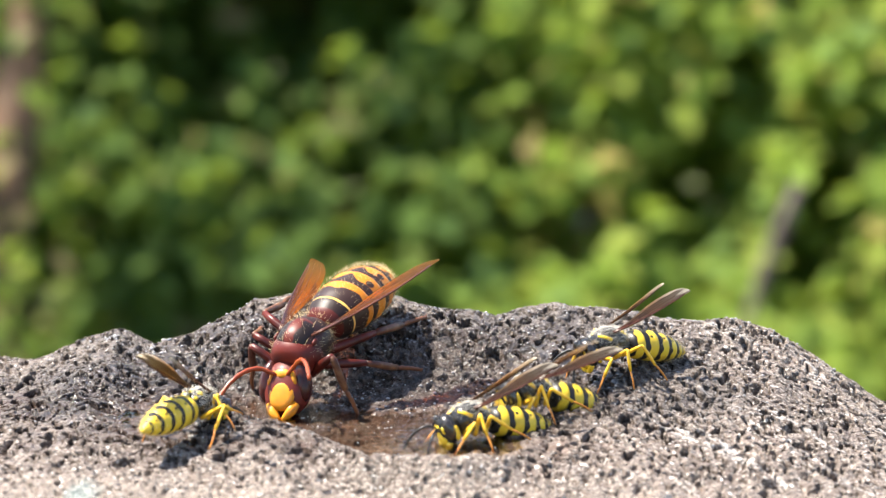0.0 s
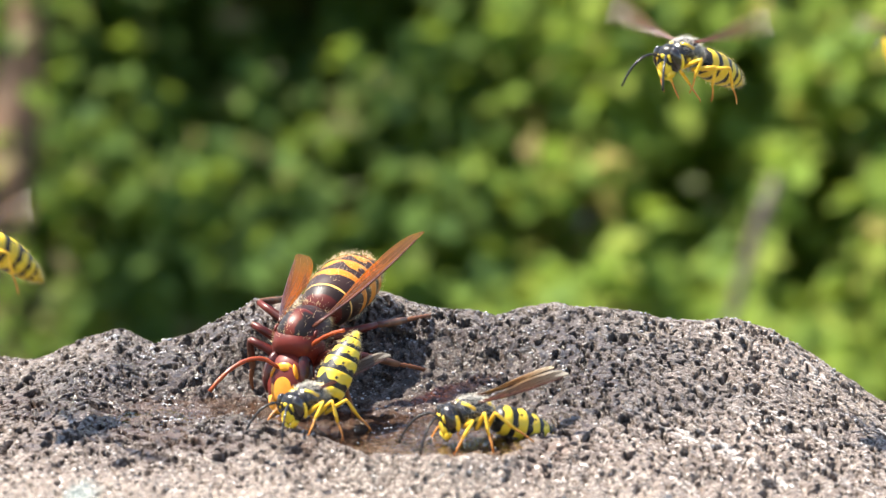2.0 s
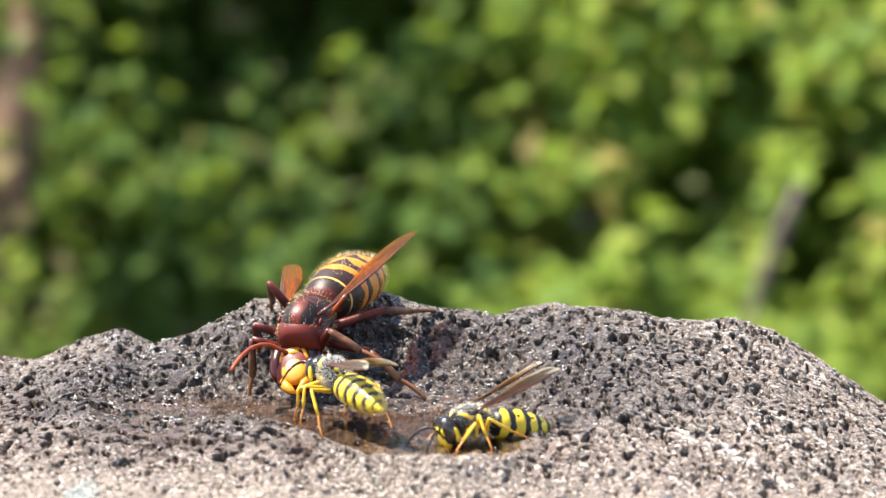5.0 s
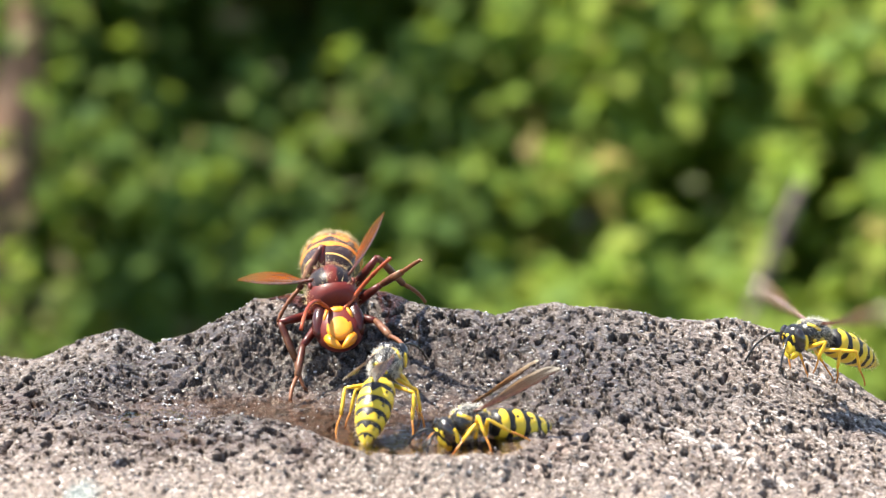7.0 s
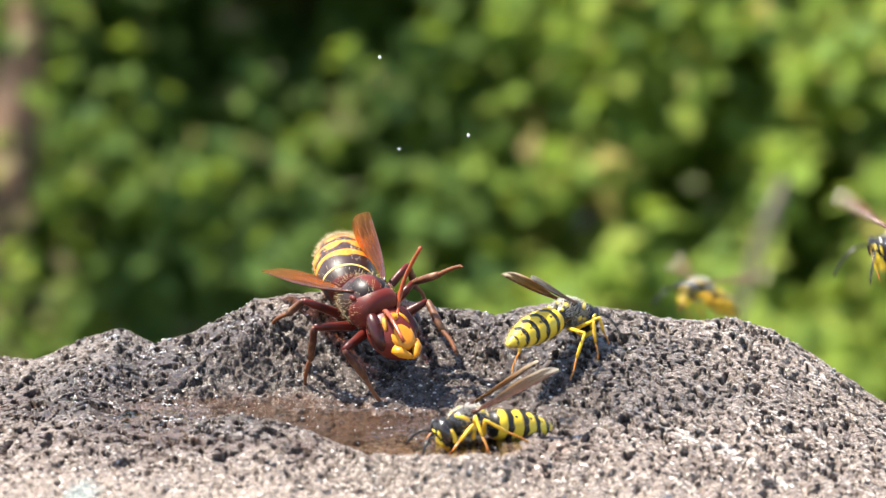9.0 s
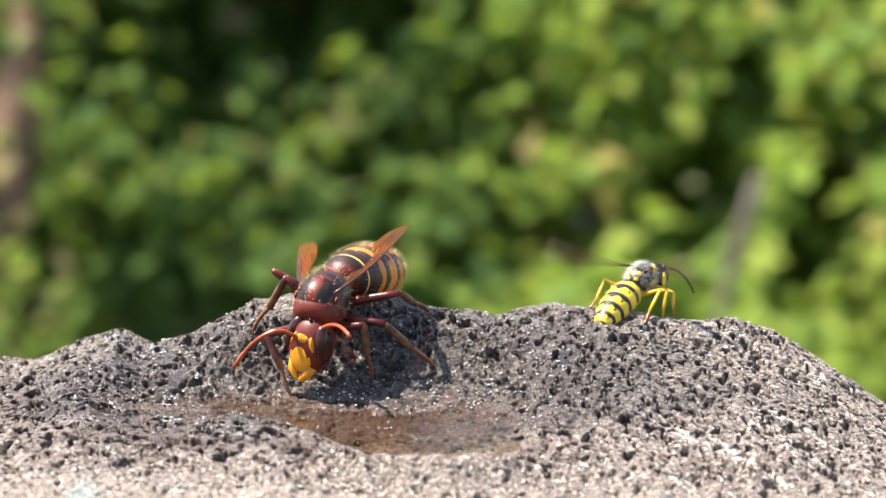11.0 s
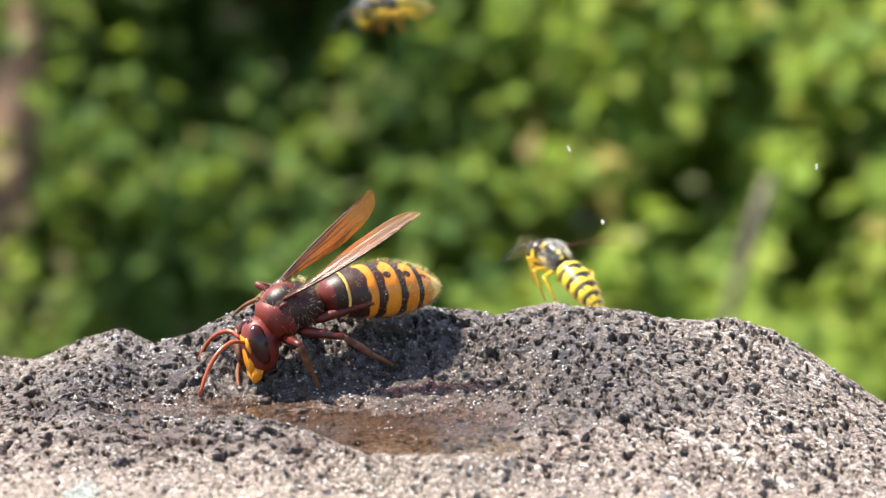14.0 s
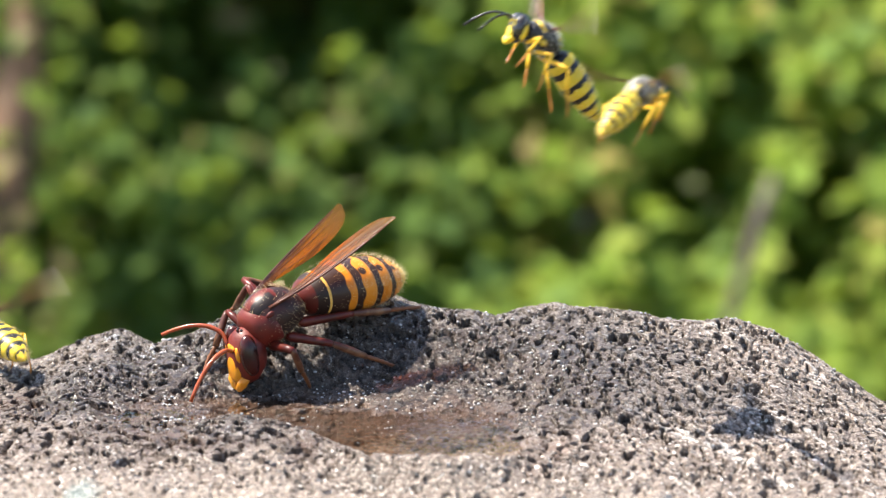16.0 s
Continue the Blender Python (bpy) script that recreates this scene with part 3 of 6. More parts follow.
def bush(name, label, lo, hi, seed, count, mat, setback, slope, hollow):
    """A leafy bush from x = lo to hi, with hollows, branches and a dark inside."""
    rng = random.Random(seed)
    thing = tagged(new(name), label, "hedge" if name == "hedge" else "shrub")
    leaves = Geo()

    def gap(x, z):
        g = 0.0
        for gx, gz, r in GAPS:
            g = max(g, math.exp(-((x - gx) ** 2 + (z - gz) ** 2) / r ** 2))
        return g
    made = 0
    while made < count:
        x, z = rng.uniform(lo, hi), rng.uniform(0.0, 2.1)
        edge = 0.10 * noise.noise((z * 4.0, seed, 0.3)) + rng.gauss(0, 0.075)
        if x < lo + 0.08 + edge or x > hi - 0.08 + edge:
            continue
        n1 = noise.noise((x * 7.0, z * 7.0, 1.5))
        n2 = noise.noise((x * 16.0, z * 16.0, 4.5))
        hole = gap(x, z)
        n3 = noise.noise((x * 27.0, z * 27.0, 8.5))
        if rng.random() < 0.9 * hole * hollow or (n3 < -0.2 and rng.random() < 0.5):
            continue
        front = 0.10 * n1 + 0.09 * n2 + 0.05 * n3 - 0.55 * hollow * hole
        y = 2.62 + setback - front + abs(rng.gauss(0, 0.09)) + slope * (z - 0.3)
        size = rng.uniform(0.024, 0.052)
        yaw, tip = rng.uniform(-math.pi, math.pi), rng.gauss(0.15, 0.5)
        d = Vector((math.cos(yaw) * math.cos(tip), math.sin(yaw) * math.cos(tip) - 0.35, -math.sin(tip))).normalized()
        up = (Vector((-0.42, -0.22, 0.85)) + Vector((rng.gauss(0, 0.4), rng.gauss(0, 0.4), rng.gauss(0, 0.3)))).normalized()
        s = d.cross(up).normalized()
        up = s.cross(d)
        p = Vector((x, y, z))
        at = len(leaves.v)
        w = size * rng.uniform(0.32, 0.45)
        leaves.v.extend([p, p + d * size * 0.45 + s * w + up * w * 0.35, p + d * size * 1.1 - up * size * 0.12,
                         p + d * size * 0.45 - s * w + up * w * 0.35, p + d * size * 0.5])
        blush = max(math.exp(-((x - q[0]) ** 2 + (z - q[1]) ** 2) / q[2] ** 2) for q in SHOOTS)
        red = 1 if rng.random() < 0.16 * blush else 0
        for f in ((0, 4, 1), (1, 4, 2), (0, 3, 4), (3, 2, 4)):
            leaves.f.append(tuple(at + i for i in f))
            leaves.uv.append(((0, 0), (1, 0), (0, 1)))
            leaves.m.append(red)
        made += 1
    ob = new("leaves", leaves.mesh("leaves", (mat, M_LEAF_RED), 1.0))
    ob.parent = thing
    tagged(ob, kind="stuff")
    for _ in range(9):
        wood = Geo()
        pts = [Vector((rng.uniform(lo + 0.1, hi - 0.1), 3.25 - 0.3 * slope + rng.uniform(-0.05, 0.1), -0.02))]
        for k in range(6):
            pts.append(pts[-1] + Vector((rng.gauss(0, 0.06), rng.gauss(-0.01, 0.04) + 0.24 * slope, 0.24)))
        wood.tube(pts, [0.010 - 0.0012 * k for k in range(7)], 6)
        ob = new("branch", wood.mesh("branch", M_BARK, 1.0))
        ob.parent = thing
    back = Geo()
    for _ in range(9500):
        p = Vector((rng.uniform(lo, hi), rng.uniform(2.95, 3.3), rng.uniform(0, 2.15)))
        p.y += slope * (p.z - 0.3) + 0.35 * gap(p.x, p.z)
        d = Vector((rng.gauss(0, 1), rng.gauss(0, 0.4), rng.gauss(-0.4, 0.6))).normalized()
        s = d.cross(Vector((rng.gauss(0, 0.3), -1, 0.4))).normalized() * 0.03
        at = len(back.v)
        back.v.extend([p, p + d * 0.045 + s, p + d * 0.1, p + d * 0.045 - s])
        back.f.append((at, at + 1, at + 2, at + 3))
        back.uv.append(((0, 0), (1, 0), (1, 1), (0, 1)))
        back.m.append(0)
    ob = new("inner_leaves", back.mesh("inner_leaves", mat, 1.0))
    ob.parent = thing
    tagged(ob, kind="stuff")
    return thing


def build_trunk():
    thing = tagged(new("tree_trunk"), "slender pinkish-brown tree trunk with leafy shoots before the hedge", "tree trunk")
    g = Geo()
    pts = [Vector((-0.463 + 0.006 * k + 0.007 * math.sin(k * 1.3), 2.36 + 0.06 * k, -0.03 + 0.12 * k)) for k in range(13)]
    g.tube(pts, [0.025 - 0.0003 * k + 0.004 * math.sin(k * 2.1) for k in range(13)], 14)
    stem_ob = new("trunk", g.mesh("trunk", M_BARK, 1.0))
    stem_ob.parent = thing
    for k, side in ((4, -1), (7, -1), (9, 1)):
        g = Geo()
        p = pts[k]
        g.tube([p, p + Vector((side * 0.06, 0.03, 0.06)), p + Vector((side * 0.12, 0.09, 0.15)), p + Vector((side * 0.15, 0.16, 0.26))], [0.010, 0.008, 0.006, 0.003], 8)
        ob = new("branch", g.mesh("branch", M_BARK, 1.0))
        ob.parent = thing
    # short leafy shoots cling to the bark, thinner where it is bare
    rng = random.Random(8)
    leaves = Geo()
    for _ in range(260):
        z = rng.uniform(0.0, 0.62)
        if 0.45 < z < 0.53 and rng.random() < 0.8:
            continue
        k = min(11.9, (z + 0.03) / 0.12)
        c = pts[int(k)].lerp(pts[int(k) + 1], k % 1)
        turn = rng.uniform(math.pi, 2 * math.pi)
        out = Vector((math.cos(turn), math.sin(turn), 0.0))
        p = c + out * rng.uniform(0.024, 0.065)
        d = (out * 0.5 + Vector((rng.gauss(0, 0.6), rng.gauss(0, 0.4), rng.gauss(-0.3, 0.5)))).normalized()
        up = (Vector((-0.42, -0.3, 0.8)) + Vector((rng.gauss(0, 0.4), rng.gauss(0, 0.4), rng.gauss(0, 0.3)))).normalized()
        s = d.cross(up).normalized()
        up = s.cross(d)
        size = rng.uniform(0.018, 0.036)
        at = len(leaves.v)
        leaves.v.extend([p, p + d * size * 0.45 + s * size * 0.4 + up * size * 0.1, p + d * size * 1.1 - up * size * 0.12,
                         p + d * size * 0.45 - s * size * 0.4 + up * size * 0.1, p + d * size * 0.5])
        red = 1 if rng.random() < 0.2 else 0
        for f in ((0, 4, 1), (1, 4, 2), (0, 3, 4), (3, 2, 4)):
            leaves.f.append(tuple(at + i for i in f))
            leaves.uv.append(((0, 0), (1, 0), (0, 1)))
            leaves.m.append(red)
    ob = new("foliage", leaves.mesh("foliage", (M_LEAF_PALE, M_LEAF_RED), 1.0))
    ob.parent = thing
    tagged(ob, kind="stuff")
    return thing


def build_stem():
    g = Geo()
    pts = [Vector((0.117 * (k / 10) ** 1.35, 0.006 * math.sin(k), 0.44 * k / 10)) for k in range(11)]
    g.tube(pts, [0.0046 + 0.0036 * math.exp(-((k - 8.8) / 1.0) ** 2) - 0.0001 * k for k in range(11)], 8)
    ob = new("dry_stem", g.mesh("dry_stem", M_TWIG, 1.0))
    return tagged(ob, "dry greyish plant stem swaying before the hedge", "plant stem")


# ---------------------------------------------------------------- insects
HORNET = dict(thorax=((3.3, -0.5, 0.6, 0.7), (3.0, -0.4, 1.8, 1.7), (2.3, -0.2, 2.4, 2.4), (0.9, 0.0, 2.75, 2.8), (-0.7, 0.0, 2.75, 2.8), (-2.1, -0.2, 2.45, 2.4), (-3.1, -0.5, 1.9, 1.8), (-3.7, -0.8, 1.1, 1.0)),
              head=(1.85, 2.65, 3.15), neck=(4.5, 0, -1.9), abdomen=14.8, girth=3.45, waist=(-3.35, 0, -0.6),
              wing=(17.2, 2.6), root=(0.4, 2.4, 2.0), leg=(5.4, 8.2, 0.62), hips=((2.0, 1.3, -2.1), (0.1, 1.6, -2.3), (-1.8, 1.4, -2.1)),
              feet=((3.6, 5.2), (-1.5, 7.5), (-11.0, 6.5)), later_feet=((1.6, 2.3), (-3.8, 3.0), (-11.5, 3.0)), stand=4.4)
WASP = dict(thorax=((2.2, -0.3, 0.3, 0.4), (2.0, -0.2, 1.05, 0.95), (1.5, 0.0, 1.38, 1.35), (0.5, 0.1, 1.52, 1.55), (-0.5, 0.08, 1.50, 1.55), (-1.4, -0.05, 1.30, 1.32), (-2.1, -0.25, 0.90, 0.88), (-2.5, -0.4, 0.45, 0.40)),
            head=(0.95, 1.62, 1.6), neck=(2.75, 0, -0.75), abdomen=8.4, girth=1.86, waist=(-2.0, 0, -0.38),
            wing=(10.0, 1.2), root=(0.2, 1.3, 1.3), leg=(2.8, 4.3, 0.27), hips=((1.3, 0.8, -1.35), (0.0, 0.95, -1.5), (-1.2, 0.85, -1.35)),
            feet=((3.4, 2.6), (-0.2, 4.0), (-4.6, 3.8)), later_feet=((3.4, 2.6), (-0.2, 4.0), (-4.6, 3.8)), stand=2.7)
PROFILE = ((0.0, 0.16), (0.025, 0.42), (0.07, 0.64), (0.14, 0.80), (0.26, 0.93), (0.42, 1.0), (0.55, 1.0), (0.68, 0.94), (0.80, 0.79), (0.90, 0.55), (0.97, 0.27), (1.0, 0.08))
BLUNT = ((0.0, 0.22), (0.02, 0.55), (0.06, 0.80), (0.13, 0.93), (0.26, 1.0), (0.40, 1.01), (0.52, 0.97), (0.66, 0.85), (0.80, 0.64), (0.90, 0.41), (0.97, 0.19), (1.0, 0.05))
CUTS = (0.0, 0.19, 0.40, 0.58, 0.74, 0.88, 1.0)


def build_insect(name, s, hornet):
    """One wasp or hornet: head forward along +x, base at the middle of the thorax."""
    k = 1.0 if hornet else 0.55
    thing = new(name)
    shell = M_RED if hornet else M_BLACK
    rng = random.Random(11)

    # thorax
    g = Geo()
    g.loft(s["thorax"], 24)
    thorax = part("thorax", g, M_SIDE if hornet else shell, thing)
    mid = s["thorax"][3]
    if hornet:
        g = Geo()
        g.loft(((3.35, -0.55, 1.3, 1.2), (3.2, -0.35, 1.95, 1.85), (2.75, -0.15, 2.35, 2.32), (2.1, -0.1, 2.62, 2.42), (1.2, -0.15, 2.84, 2.62), (0.6, -0.25, 2.86, 2.55), (0.45, -0.25, 2.70, 2.40)), 26)
        part("collar", g, M_RED, thorax, "red-brown collar plate")
        g = Geo()
        g.loft(((2.5, 1.0, 0.6, 0.8), (2.25, 1.1, 1.35, 1.15), (1.6, 1.15, 1.95, 1.65), (0.6, 1.1, 2.2, 1.92), (-0.5, 1.1, 2.15, 1.88), (-1.25, 1.2, 1.8, 1.5), (-1.65, 1.35, 1.1, 1.0)), 26)
        part("back_plate", g, M_SHIELD, thorax, "dark brown back plate with a red middle")
        g = Geo()
        g.loft(((-1.65, 1.25, 0.9, 0.8), (-1.9, 1.2, 1.6, 1.05), (-2.3, 0.95, 1.75, 1.05), (-2.7, 0.6, 1.55, 0.95), (-2.95, 0.4, 0.9, 0.6)), 20)
        part("scutellum", g, M_RED, thorax)
        for side in (-1, 1):
            g = Geo()
            g.ball((0.75, side * 2.35, 1.45), (0.55, 0.22, 0.34), 10, 7)
            part("wing_scale", g, M_RED, thorax)
    else:
        g = Geo()
        for side in (-1, 1):
            g.tube([(1.75, side * 0.50, 1.02), (1.3, side * 1.02, 0.90), (0.6, side * 1.40, 0.60)], [0.16, 0.22, 0.2], 8)
            g.ball((0.1, side * 1.36, -0.35), (0.4, 0.24, 0.35), 10, 7)
            g.ball((1.0, side * 1.2, -0.5), (0.3, 0.26, 0.3), 10, 7)
        part("collar_stripe", g, M_YELLOW, thorax, "yellow collar stripes")
        g = Geo()
        for side in (-1, 1):
            g.ball((-1.2, side * 0.50, 1.08), (0.32, 0.42, 0.30), 10, 7)
            g.ball((-1.8, side * 0.42, 0.62), (0.22, 0.34, 0.28), 10, 7)
        part("scutellum", g, M_YELLOW, thorax, "yellow spots on the back")
    g = Geo()
    for _ in range(1500):
        d = Vector((rng.gauss(0, 1), rng.gauss(0, 1), rng.gauss(0.1 if hornet else 0.35, 0.9))).normalized()
        if hornet and (rng.random() < 0.4 or (d.z > 0.25 and d.x > -0.75 and rng.random() < 0.5) or d.x > 0.7):
            continue
        if not hornet and d.z > 0.45 and rng.random() < 0.15:
            continue
        x = d.x * 3.4 * k / 1.0
        a, b = mid[2] * math.sqrt(max(0.05, 1 - (x / (4.3 * k)) ** 2)), mid[3] * math.sqrt(max(0.05, 1 - (x / (4.3 * k)) ** 2))
        q = Vector((0, d.y, d.z)).normalized()
        g.hair((x, q.y * a * 0.97, q.z * b * 0.97), q + Vector((rng.gauss(0, 0.35), rng.gauss(0, 0.3), rng.gauss(0, 0.3))), rng.uniform(0.4, 1.0) * (0.55 + 0.45 * k), 0.016)
    tagged(part("thorax_hair", g, M_HAIR if hornet else M_HAIR_G, thorax), kind="stuff")

    # head
    hx, hy, hz = s["head"]
    g = Geo()
    g.loft(((-hx, 0.1 * hz, 0.45 * hy, 0.45 * hz), (-0.8 * hx, 0.08 * hz, 0.80 * hy, 0.75 * hz), (-0.3 * hx, 0.0, hy, 0.98 * hz),
            (0.2 * hx, -0.05 * hz, 0.97 * hy, hz), (0.65 * hx, -0.06 * hz, 0.78 * hy, 0.85 * hz), (0.95 * hx, -0.06 * hz, 0.42 * hy, 0.5 * hz)), 22)
    head = part("head", g, shell, thing, place=mmpose(*s["neck"], 0, 0, 0) if hornet else mmpose(*s["neck"], 0, 20, 0))
    for side in (-1, 1):
        g = Geo()
        g.ball((0.22 * hx, side * 0.70 * hy, 0.18 * hz), (0.62 * hx, 0.36 * hy, 0.74 * hz), 16, 11, 0, Euler((side * 0.18, 0, side * 0.35)).to_matrix())
        part("eye", g, M_EYE if hornet else M_WEYE, head, "glossy dark compound eye")
        g = Geo()
        g.tube([(0.45 * hx, side * 0.50 * hy, -0.66 * hz), (0.64 * hx, side * 0.38 * hy, -0.92 * hz), (0.70 * hx, side * 0.17 * hy, -1.14 * hz), (0.66 * hx, side * 0.0 * hy, -1.24 * hz)],
               [0.20 * hy, 0.22 * hy, 0.14 * hy, 0.05 * hy], 10)
        part("mandible", g, M_FACE if hornet else M_YELLOW, head, "yellow jaw")
        g = Geo()
        a0 = Vector((0.88 * hx, side * 0.22 * hy, 0.28 * hz))
        long = 1.0 if hornet else 1.3
        a1 = a0 + Vector((0.75, side * 0.75, 0.55)) * hx * 0.75
        pts, rad = [a0, (a0 + a1) / 2, a1], [0.10 * hx, 0.12 * hx, 0.12 * hx]
        for i in range(1, 12):
            f = i / 11
            pts.append(a1 + Vector((1.55 * f, side * (0.9 * f - 0.1 * f * f), 0.25 * f - 1.45 * f * f)) * hx * 1.75 * long)
            rad.append((0.115 + (0.02 if i % 2 else 0.0)) * hx * (1 - 0.25 * f) * (1.15 if hornet else 1.3))
        g.tube(pts, rad, 9)
        part("antenna", g, M_ORANGE if hornet else M_BLACK, head, "orange-brown feeler" if hornet else "black feeler")
    g = Geo()
    g.loft(((0.40 * hx, 0.02 * hz, 0.52 * hy, 0.54 * hz), (0.74 * hx, 0.0 * hz, 0.55 * hy, 0.57 * hz), (0.90 * hx, -0.02 * hz, 0.49 * hy, 0.50 * hz), (0.98 * hx, -0.04 * hz, 0.32 * hy, 0.34 * hz)), 18)
    for p in range(len(g.v)):
        g.v[p] = g.v[p] + Vector((0, 0, -0.36 * hz))
    part("clypeus", g, M_FACE if hornet else M_YELLOW, head, "yellow face plate")
    g = Geo()
    if hornet:
        g.loft(((0.80 * hx, 0.36 * hz, 0.36 * hy, 0.17 * hz), (0.92 * hx, 0.33 * hz, 0.32 * hy, 0.15 * hz), (0.98 * hx, 0.29 * hz, 0.17 * hy, 0.10 * hz)), 12)
    else:
        g.ball((0.86 * hx, 0, 0.34 * hz), (0.20 * hx, 0.22 * hy, 0.18 * hz), 12, 7)
    for side in (-1, 1):
        g.ball((0.74 * hx, side * 0.46 * hy, 0.20 * hz), (0.24 * hx, 0.11 * hy, 0.30 * hz), 10, 7, 0, Euler((side * 0.35, 0, 0)).to_matrix())
        if not hornet:
            g.ball((-0.30 * hx, side * 0.90 * hy, -0.15 * hz), (0.35 * hx, 0.14 * hy, 0.55 * hz), 10, 7)
    part("brow_mark", g, M_FACE if hornet else M_YELLOW, head, "yellow mark between the eyes")
    g = Geo()
    for dx, dy in ((0.0, 0.13), (0.0, -0.13), (0.16, 0.0)):
        g.ball((dx * hx + 0.25 * hx, dy * hy, 0.93 * hz), (0.09 * hx,) * 3, 8, 6)
    part("ocelli", g, M_WEYE, head, "three small simple eyes")

    # abdomen rings
    length, girth = s["abdomen"], s["girth"]
    shape = PROFILE if hornet else BLUNT
    tr, rr = [p[0] for p in shape], [p[1] for p in shape]
    abdomen = None
    for i in range(6):
        g, st = Geo(), []
        lo, hi = CUTS[i] - (0.03 if i else 0.0), CUTS[i + 1]
        for q in range(11):
            t = lo + (hi - lo) * q / 10
            r = float(np.interp(t, tr, rr)) * girth
            r *= 0.955 + 0.05 * q / 10
            if q == 10 and i < 5:
                r *= 0.97
            st.append((-t * length, -0.09 * length * t * t, r, r * 0.88))
        st = st[::-1]
        g.loft(st, 36)
        g.uv = [tuple((u, 1 - v) for u, v in face) for face in g.uv]
        ring = part("abdomen" if i == 0 else "abdomen_ring", g, (RINGS_H if hornet else RINGS_W)[i], abdomen or thing)
        if abdomen is None:
            abdomen = ring
            abdomen.matrix_basis = mmpose(*s["waist"], 0, -8, 0)
    g = Geo()
    for _ in range(1500 if hornet else 450):
        t = rng.random() ** 0.5
        th = rng.uniform(0, 2 * math.pi)
        r = float(np.interp(t, tr, rr)) * girth
        q = Vector((0, math.sin(th), math.cos(th)))
        g.hair((-t * length, q.y * r, -0.09 * length * t * t + q.z * r * 0.93), q + Vector((-0.5 + rng.gauss(0, 0.2), rng.gauss(0, 0.2), rng.gauss(0, 0.2))), (rng.uniform(0.25, 0.6) if t < 0.72 else rng.uniform(0.35, 0.7)) * (0.4 + 0.6 * k), 0.013)
    tagged(part("abdomen_hair", g, M_HAIR, abdomen), kind="stuff")
    g = Geo()
    g.tube([(-length * 0.985, 0, -0.086 * length), (-length * 1.03, 0, -0.10 * length)], [0.09 * k, 0.02], 6)
    part("sting", g, M_DARK, abdomen)

    # wings
    span, chord = s["wing"]
    for side in (-1, 1):
        g = Geo()
        cols, rows = 19, 7
        for top in (1, -1):
            at = len(g.v)
            for i in range(cols):
                f = i / (cols - 1)
                lead = chord * (0.16 * math.sin(math.pi * min(f * 1.05, 1)) + 0.04)
                w = chord * (0.20 + 0.80 * ease(f, 0.05, 0.62)) * math.sqrt(max(0.0, 1 - max(0.0, (f - 0.72) / 0.285) ** 2)) + 0.02
                for j in range(rows):
                    c = j / (rows - 1)
                    y = lead - c * w
                    z = 0.10 * math.sin(c * 15.0) * chord * 0.22 * (1 - 0.6 * f) + 0.03 * span * math.sin(math.pi * f) * 0.5
                    g.v.append(Vector((f * span, side * y, z + top * 0.02)))
            for i in range(cols - 1):
                for j in range(rows - 1):
                    a = at + i * rows + j
                    face = (a, a + rows, a + rows + 1, a + 1)
                    g.f.append(face if (top * side < 0) else face[::-1])
                    g.uv.append(((0, 0), (1, 0), (1, 1), (0, 1)))
                    g.m.append(0)
        dirn = wing_turn(side, 28, 18)
        wing = part("wing", g, M_WING_H if hornet else M_WING_W, thing, "folded amber translucent wing" if hornet else "smoky translucent wing",
                    Matrix.Translation(Vector((s["root"][0], side * s["root"][1] * 0.8, s["root"][2])) * MM) @ dirn)
        for a, b, r in ((0.02, 0.04, 0.17), (0.16, 0.14, 0.11), (0.30, 0.42, 0.08), (0.45, 0.62, 0.07), (0.66, 0.80, 0.06)):
            g, pts = Geo(), []
            for i in range(10):
                f = 0.93 * i / 9
                lead = chord * (0.16 * math.sin(math.pi * min(f * 1.05, 1)) + 0.04)
                w = chord * (0.20 + 0.80 * ease(f, 0.05, 0.62)) * math.sqrt(max(0.0, 1 - max(0.0, (f - 0.72) / 0.285) ** 2)) + 0.02
                c = a + (b - a) * f
                pts.append((f * span, side * (lead - c * w), 0.10 * math.sin(c * 15.0) * chord * 0.22 * (1 - 0.6 * f) + 0.03 * span * math.sin(math.pi * f) * 0.5))
            g.tube(pts, [r * (0.55 + 0.45 * k) * (1 - 0.6 * i / 9) for i in range(10)], 5)
            part("vein", g, M_VEIN_H, wing)

    # legs
    fem, tib, thick = s["leg"]
    for i in range(3):
        for side in (-1, 1):
            grow = (0.88, 0.95, 1.18)[i]
            g = Geo()
            lf, lt = fem * grow, tib * grow
            g.tube([(0, 0, 0), (0.12 * lf, 0, 0), (0.35 * lf, 0, 0), (0.75 * lf, 0, 0), (lf, 0, 0)], [0.7 * thick, 0.95 * thick, 0.85 * thick, 0.72 * thick, 0.55 * thick], 9)
            leg = part("leg", g, M_LEG if hornet else M_YLEG, thing)
            g = Geo()
            g.tube([(0, 0, 0), (0.08 * lt, 0, 0), (0.36 * lt, 0, 0), (0.56 * lt, 0, 0)], [0.45 * thick, 0.62 * thick, 0.70 * thick, 0.58 * thick], 8)
            pts, rad = [], []
            for q in range(11):
                f = q / 10
                pts.append(((0.56 + 0.44 * f) * lt, 0, 0.05 * lt * math.sin(f * 2.2)))
                rad.append((0.36 if q % 2 else 0.48) * thick * (1 - 0.25 * f))
            g.tube(pts, rad, 7, 1)
            g.tube([pts[-1], (pts[-1][0] + 0.05 * lt, 0.03 * lt, pts[-1][2] - 0.01 * lt)], [0.22 * thick, 0.04], 5, 1)
            tibia = part("shin", g, (M_SHIN, M_TARSUS) if hornet else (M_YLEG, M_FOOT), leg, place=mmpose(lf, 0, 0))
    return thing


